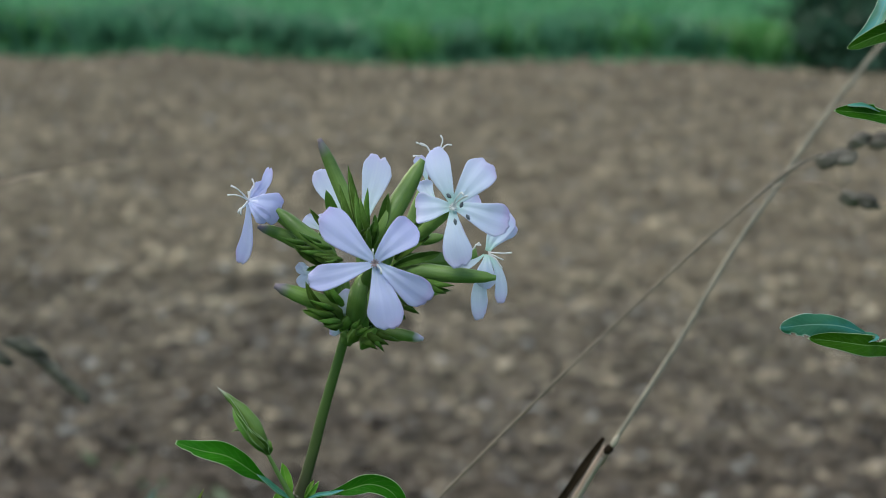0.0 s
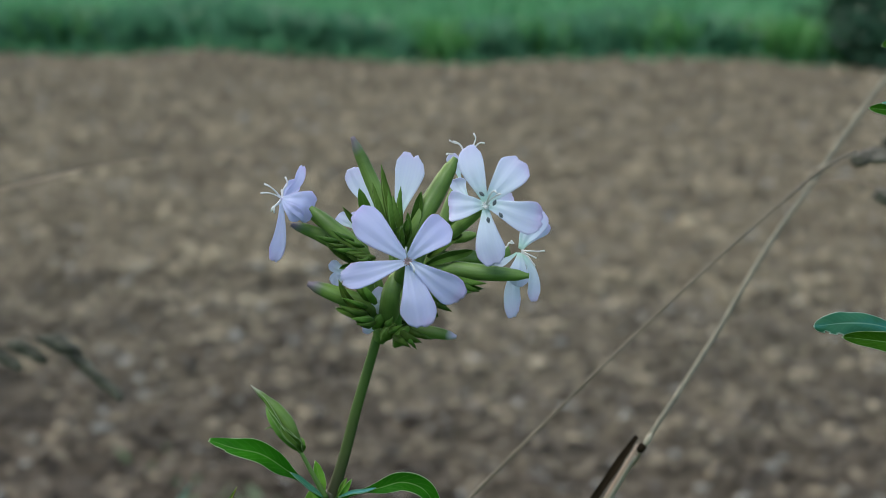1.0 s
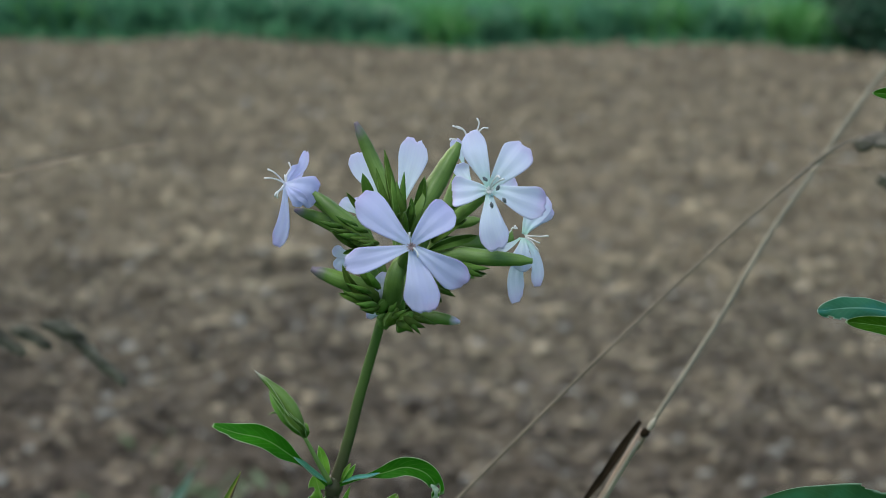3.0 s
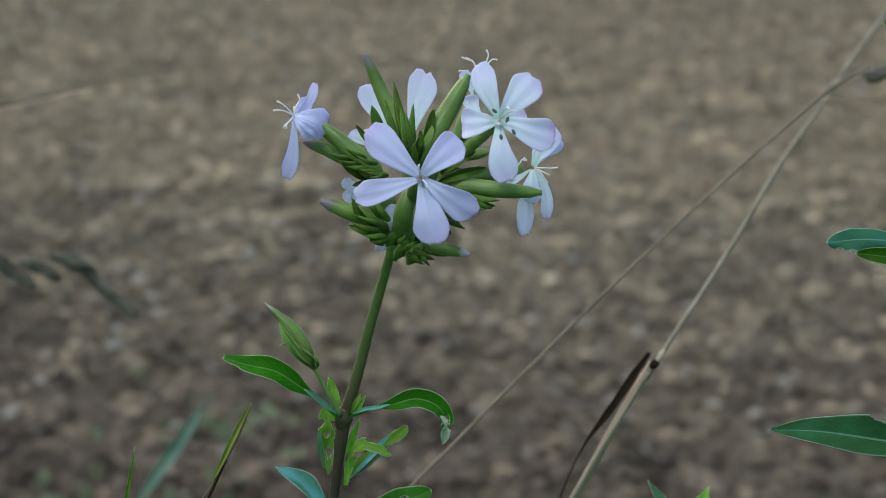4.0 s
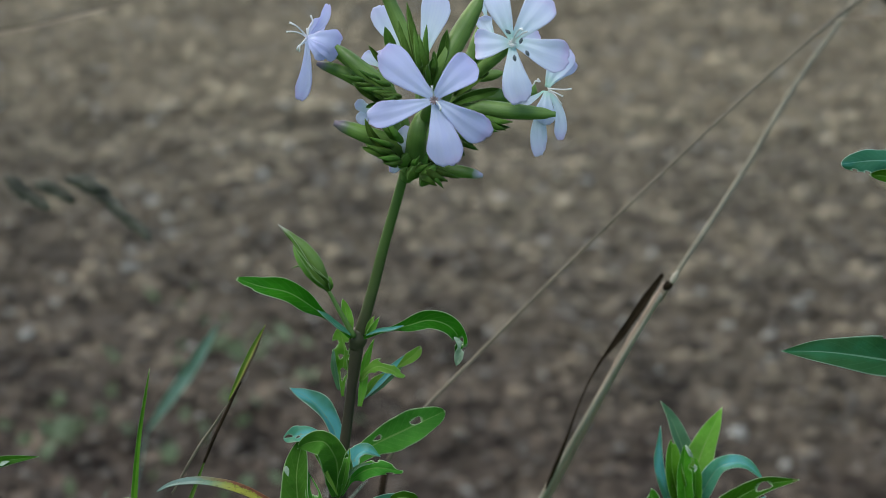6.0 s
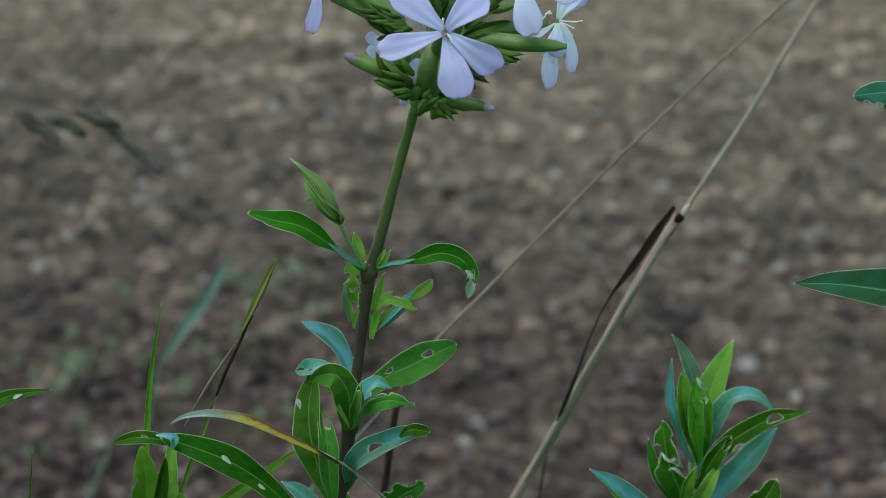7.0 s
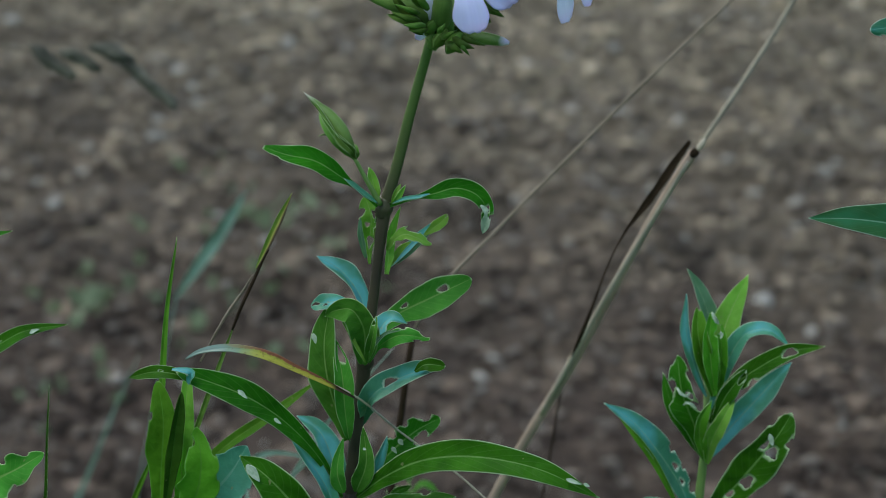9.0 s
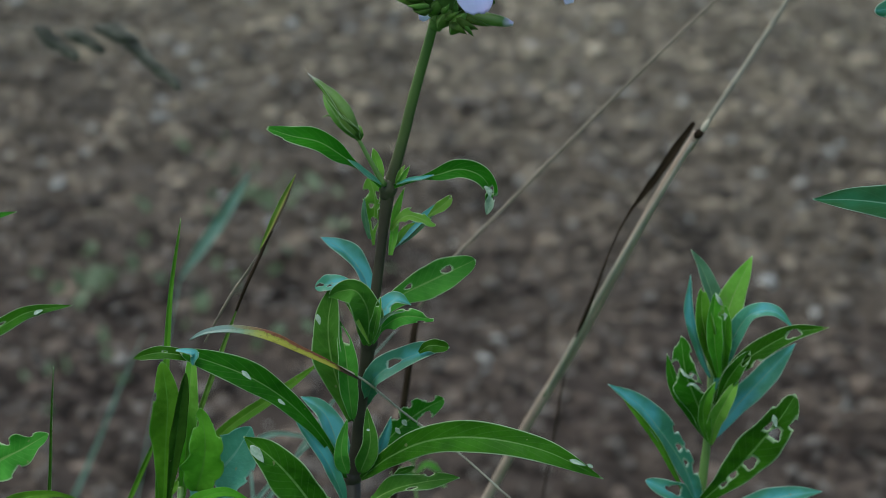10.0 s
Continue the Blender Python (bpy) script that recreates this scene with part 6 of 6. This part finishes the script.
blade("leaf", shoot, LV, [(58.4,538.0,956.0), (54.5,534.0,968.1), (50.9,532.0,978.3), (49.4,533.0,988.7)], 8.4, (-0.2, -1, 0.2), (0, 0), 10, 0.16, "oblong", holes=[(0.95, 0.56, 0.6, 0.06), (0.55, 0.67, 0.3, 0.035), (1, 0.84, 0.3, 0.04), (-1, 0.74, 0.6, 0.08), (-0.9, 0.97, 0.5, 0.04)], wave=0.3)
blade("leaf", shoot, LV, [(58.0,540.0,955.1), (52.3,537.0,965.9), (48.4,536.0,973.2), (46.0,537.0,981.9)], 4.19, (-0.3, -1, 0.2), (0, 0), 10, 0.12, "lance", wave=0.2, holes=[(1, 0.7, 0.4, 0.05)])
blade("leaf", shoot, YG, [(58.8,536.0,955.0), (59.6,533.0,963.0), (62.0,529.5,971.0), (65.4,530.0,977.6)], 5.6, (-0.2, -0.9, 0.2), (0, 0), 22, 0.12, "lance")
blade("leaf", shoot, SH, [(57.8,535.0,956.4), (56.0,532.0,964.6), (56.2,531.0,970.7), (59.1,532.0,975.6)], 4.6, (0.3, -1, 0.1), (0, 0), 18, 0.12, "lance")
blade("leaf", shoot, LV, [(59.7,533.0,968.5), (62.5,530.0,977.4), (65.1,529.0,982.0), (68.1,530.0,985.4)], 5.02, (0, -1, 0.2), (0, 0), 12, 0.12, "oblong", holes=[(0.4, 0.88, 0.45, 0.09)])
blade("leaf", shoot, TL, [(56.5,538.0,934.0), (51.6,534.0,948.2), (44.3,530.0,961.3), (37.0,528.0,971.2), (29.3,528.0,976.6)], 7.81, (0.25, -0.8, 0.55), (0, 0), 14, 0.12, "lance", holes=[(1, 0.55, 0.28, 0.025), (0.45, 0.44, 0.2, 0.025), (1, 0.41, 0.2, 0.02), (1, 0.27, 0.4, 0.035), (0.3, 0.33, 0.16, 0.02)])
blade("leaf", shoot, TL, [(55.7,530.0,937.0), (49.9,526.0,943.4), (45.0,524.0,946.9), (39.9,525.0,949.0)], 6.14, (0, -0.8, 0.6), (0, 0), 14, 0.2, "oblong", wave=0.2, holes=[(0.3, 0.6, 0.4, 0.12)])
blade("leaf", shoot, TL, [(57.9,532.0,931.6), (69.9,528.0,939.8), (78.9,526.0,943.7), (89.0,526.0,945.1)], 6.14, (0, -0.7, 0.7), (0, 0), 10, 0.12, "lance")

for ctrl, w in (([(49.3,531.0,979.8), (50.4,530.0,978.6), (51.8,530.0,978.0), (53.2,530.5,979.2)], 1.2),
                ([(51.2,530.0,975.1), (52.0,530.0,975.9), (53.4,530.0,975.4), (55.0,530.5,974.0)], 1.0)):
    blade("eaten_patch", shoot, [SKIN, YOUNG], ctrl, 0.75 * w, (0.2, -0.9, 0.4), (0, 50), 8, 0.3, "strap", wave=0.5, nv=18)
blade("turned_half", shoot, SH, [(50.8,529.0,943.5), (48.7,528.0,948.9), (43.9,526.5,958.8), (38.6,525.5,967.2), (33.3,526.0,973.3)], 2.3, (-0.5, -0.9, 0.2), (0, 0), 8, 0.1, "lance", nv=40)
blade("eaten_patch", shoot, [SKIN], [(74.2,523.0,969.5), (74.6,523.0,967.6), (75.1,523.0,965.8)], 1.67, (0.1, -0.95, 0.35), (0, 0), 4, 0.1, "ovate", nv=10)

# ---- leaves of the next soapwort, whose stem stands out of sight ----
neighbour = thing("soapwort_neighbour", (125, 500, 350), "soapwort stem with insect-eaten blue-green leaves", "plant")
tube("stem", neighbour, [STEM], [(128, 500, 345), (128, 500, 700), (130.4,500,1083.9), (127.0,500,1126.2), (124.2,500,1172.6)], [3.0, 2.7, 2.2, 1.9, 1.6], 10, 24)
upper = blade("leaf", neighbour, LV, [(124.3,498.0,1168.7), (116.1,492.0,1161.6), (108.7,488.0,1159.3), (102.6,488.0,1156.6)], 4.74, (0, -1, 0.2), (0, 0), 8, 0.1, "oblong", holes=[(0.2, 0.45, 0.3, 0.05)])
blade("turned_half", upper, TL, [(117.5,498.0,1175.4), (113.2,494.0,1168.3), (109.1,490.0,1161.3), (102.7,488.0,1156.9)], 4.19, (-0.4, -0.7, 0.6), (0, 0), 8, 0.1, "lance")
blade("leaf", neighbour, LV, [(127.0,500.0,1133.1), (118.2,494.0,1138.8), (110.4,490.0,1140.8), (100.3,489.0,1141.9)], 5.02, (0, -0.9, 0.4), (0, 0), 8, 0.1, "oblong", holes=[(0.9, 0.62, 0.4, 0.06), (0.0, 0.42, 0.3, 0.06)], wave=0.15)
blade("turned_half", neighbour, TL, [(112.0,491.0,1141.1), (108.1,489.0,1142.7), (103.4,489.0,1143.1)], 1.67, (0, -0.5, 0.9), (0, 0), 8, 0.1, "oblong")
folded = blade("leaf", neighbour, LV, [(130.7,500.0,1076.7), (116.2,494.0,1083.3), (109.8,489.0,1084.9), (102.5,487.0,1086.3), (95.4,486.0,1087.3)], 5.6, (0, -1, 0.3), (0, 0), 6, 0.1, "oblong", nv=48, holes=[(1, 0.5, 0.6, 0.06), (1, 0.36, 0.3, 0.04)])
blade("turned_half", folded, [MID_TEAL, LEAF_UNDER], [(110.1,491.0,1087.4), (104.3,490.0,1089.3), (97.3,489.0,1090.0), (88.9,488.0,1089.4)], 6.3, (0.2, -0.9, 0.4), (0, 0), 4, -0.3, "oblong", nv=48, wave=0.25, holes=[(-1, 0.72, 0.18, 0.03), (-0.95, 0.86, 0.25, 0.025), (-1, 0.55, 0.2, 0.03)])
blade("turned_half", folded, TL, [(107.0,492.0,1085.2), (110.1,491.0,1086.0), (113.9,492.0,1086.1)], 3.07, (0, -0.7, 0.7), (0, 0), 6, 0.2, "oblong")
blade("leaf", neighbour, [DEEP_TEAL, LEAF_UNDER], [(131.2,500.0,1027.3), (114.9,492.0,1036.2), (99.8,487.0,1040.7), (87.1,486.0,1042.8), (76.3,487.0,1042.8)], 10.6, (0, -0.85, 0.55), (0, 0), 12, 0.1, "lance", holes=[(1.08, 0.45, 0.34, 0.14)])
blade("turned_half", neighbour, LV, [(110.6,494.0,1033.2), (103.0,491.0,1036.0), (95.6,489.0,1038.6), (90.0,489.0,1039.8), (83.2,490.0,1040.9)], 2.9, (0, -1, -0.1), (0, 0), 6, 0.1, "lance", nv=30)

# ---- dry grass stalks ----
straw = thing("dry_grass_stalk", (-110, 650, 345), "tall bleached dry grass stalk with a brown joint", "grass")
tube("stalk", straw, [STRAW], [(-110, 650, 330), (-75, 650, 700), (-17.1,645.0,859.4), (-4.2,640.0,888.8), (9.0,630.0,919.8), (23.3,622.0,949.0), (37.3,612.0,981.6), (49.0,603.0,1009.0), (58.1,595.0,1028.6)], [2.0, 2.0, 2.0, 1.95, 1.9, 1.8, 1.7, 1.6, 1.25], 10, 70)

tube("stalk", straw, [OLIVE_STRAW], [(56.9,601.0,1022.0), (59.9,595.0,1030.0), (74.8,633.0,1037.1), (92.0,680.0,1044.5), (109.8,728.0,1054.4), (126.0,776.0,1060.1), (143.3,823.0,1065.9), (161.0,870.0,1073.3), (183.2,928.0,1082.3), (210.7,994.0,1094.6), (242.6,1060.0,1110.4), (275.9,1127.0,1127.6)], [0.75, 0.84, 0.88, 0.95, 1.0, 1.1, 1.2, 1.3, 1.4, 1.5], 9, 80)
tube("joint", straw, [DARK_STRAW], [(57.6,592.0,1028.3), (58.4,591.0,1029.6), (59.3,592.0,1030.2)], [0.7, 1.25, 1.3, 0.7], 10, 8)
bead("collar", straw, PALE_STRAW, (60.1,591.0,1031.9), (0.5, 0, 0.85), 5.0, 0.95)
tube("sheath", straw, [SHEATH], [(56.6,593.0,1026.3), (50.2,597.0,1012.8), (41.5,603.0,994.7), (33.3,609.0,976.7), (23.6,618.0,953.6), (14.1,626.0,931.1)], [0.5, 0.85, 0.95, 0.9, 0.8], 8, 30)
blade("dead_leaf", straw, [DARK_STRAW], [(57.0,592.0,1032.8), (53.6,591.0,1028.1), (49.2,591.0,1021.1), (43.7,591.0,1012.9), (38.2,592.0,1004.8)], 2.45, (-0.25, -1, 0.1), (0, 0), 10, 0.15, "strap", nv=34)
tube("dead_strand", straw, [DARK_STRAW], [(39.5,592.0,1006.8), (35.6,593.0,999.0), (32.5,594.0,990.9), (29.9,595.0,982.4), (26.8,597.0,972.5), (23.5,606.0,959.7)], [0.45, 0.24, 0.26, 0.4, 0.66, 0.7, 0.32], 7, 30)
tube("dead_strand", straw, [DARK_STRAW], [(21.8,640.0,937.3), (20.5,660.0,916.6), (19.2,680.0,894.9), (16.5,700.0,865.4), (13.6,720.0,834.3)], [0.25, 0.36, 0.36, 0.32], 6, 24)

panicle = thing("dry_grass_panicle", (-50, 605, 345), "leaning dry grass stalk with drooping brown spikelets", "grass")
tube("stalk", panicle, [DARK_STRAW], [(-50, 605, 340), (-46, 605, 640), (-36.1,605.0,888.7), (-33.7,605.0,914.7), (-30.3,605.0,940.3), (-26.2,605.0,967.0)], [1.0, 0.95, 0.92, 0.92, 1.1, 1.05], 8, 34)
tube("stalk", panicle, [WARM_STRAW], [(-25.2,600.0,971.4), (-19.7,602.3,980.7), (-13.6,606.9,986.4), (-2.3,613.2,996.2), (15.1,620.9,1012.0), (33.0,629.9,1027.7), (51.2,640.1,1043.0), (63.7,651.3,1051.7), (79.2,663.5,1063.0), (95.4,676.6,1074.2), (115.6,690.7,1088.0), (125.2,705.6,1091.8), (136.3,721.4,1095.3), (147.6,738.0,1096.8)], [0.56, 0.54, 0.53, 0.52, 0.52, 0.53, 0.55, 0.58, 0.66, 0.78, 0.5], 8, 90)

tube("branch", panicle, [STRAW], [(148.0,805.0,1080.7), (153.1,803.0,1082.4), (157.4,803.0,1084.8)], [0.65, 0.54, 0.43], 6, 10)
tube("branch", panicle, [STRAW], [(137.7,802.0,1074.5), (143.5,804.0,1075.1), (149.2,805.0,1075.4), (157.7,803.0,1075.9), (165.5,803.0,1074.8), (169.4,803.0,1072.1)], [0.28, 0.28, 0.33, 0.33, 0.33], 6, 18)
grain = random.Random(5)
for a, b in (((159.0,803.0,1084.1), (165.8,803.0,1085.7)), ((164.5,803.0,1085.5), (172.8,803.0,1087.3)), ((171.7,803.0,1091.9), (178.7,803.0,1093.2)), ((180.1,803.0,1092.1), (188.0,803.0,1094.1)), ((188.0,803.0,1093.7), (195.0,803.0,1094.8)), ((168.5,803.0,1072.1), (174.8,803.0,1069.0)), ((173.9,803.0,1070.1), (182.4,803.0,1068.3))):
    a, b = Vector(a), Vector(b)
    for i in range(12):
        c = a.lerp(b, grain.uniform(0.28, 0.72)) + Vector((0, grain.uniform(-1.6, 1.6), grain.uniform(-1.7, 1.7)))
        bead("spikelet", panicle, SEED, c, (b - a).normalized() + Vector((0, 0, grain.uniform(-0.25, 0.25))), (b - a).length * grain.uniform(0.85, 1.2), 1.95)

# ---- a drooping seed head behind, out of focus ----
head = thing("grass_seed_head", (-268, 950, 325), "grey-green drooping grass seed head on a thin stalk", "grass")
tube("stalk", head, [GREY_STEM], [(-268, 950, 310), (-264, 950, 800), (-276.8,950.0,886.7), (-258.9,950.0,970.6), (-236.8,950.0,980.0), (-221.1,950.0,977.2), (-210.6,950.0,974.4)], [1.1, 1.0, 0.9, 0.7, 0.6, 0.5], 7, 60)
tube("stalk", head, [GREY_STEM], [(-247.7,950.0,976.5), (-215.6,950.0,979.0), (-191.6,950.0,979.7), (-176.0,950.0,974.2), (-160.8,950.0,960.5), (-151.9,950.0,952.2)], [0.5, 0.5, 0.5, 0.5, 0.4, 0.2], 7, 24)
for line, count, fat in (([(-214.3,950.0,977.3), (-208.1,950.0,971.8), (-200.9,950.0,966.9)], 34, 1.5), ([(-198.9,950.0,976.7), (-194.1,950.0,973.1), (-188.8,950.0,969.3)], 26, 1.4),
                         ([(-185.5,950.0,978.5), (-175.9,950.0,974.4), (-165.9,950.0,964.0), (-153.4,950.0,952.4)], 76, 1.7)):
    for i in range(count):
        u = (i + 0.5) / count
        c, e = glide(line, u) * 1000, glide(line, min(1, u + 0.05)) * 1000
        d = (e - c).normalized() if (e - c).length > 1e-6 else Vector((1, 0, -0.6))
        c = c + Vector((grain.uniform(-1, 1), grain.uniform(-1, 1), grain.uniform(-1, 1))) * (1.2 * fat * (1.1 - 0.75 * u))
        bead("spikelet", head, HEAD_SEED, c, d + Vector((grain.uniform(-0.2, 0.2), 0, grain.uniform(-0.35, 0.35))), 9.0, 1.8)
blade("leaf", head, [STRAW], [(-245.7,950.0,1043.9), (-204.0,950.0,1050.5), (-172.7,950.0,1057.6), (-149.3,950.0,1062.3), (-127.2,950.0,1064.2)], 3.7, CAM, (0, 0), 20, 0.1, "grass", nv=24)
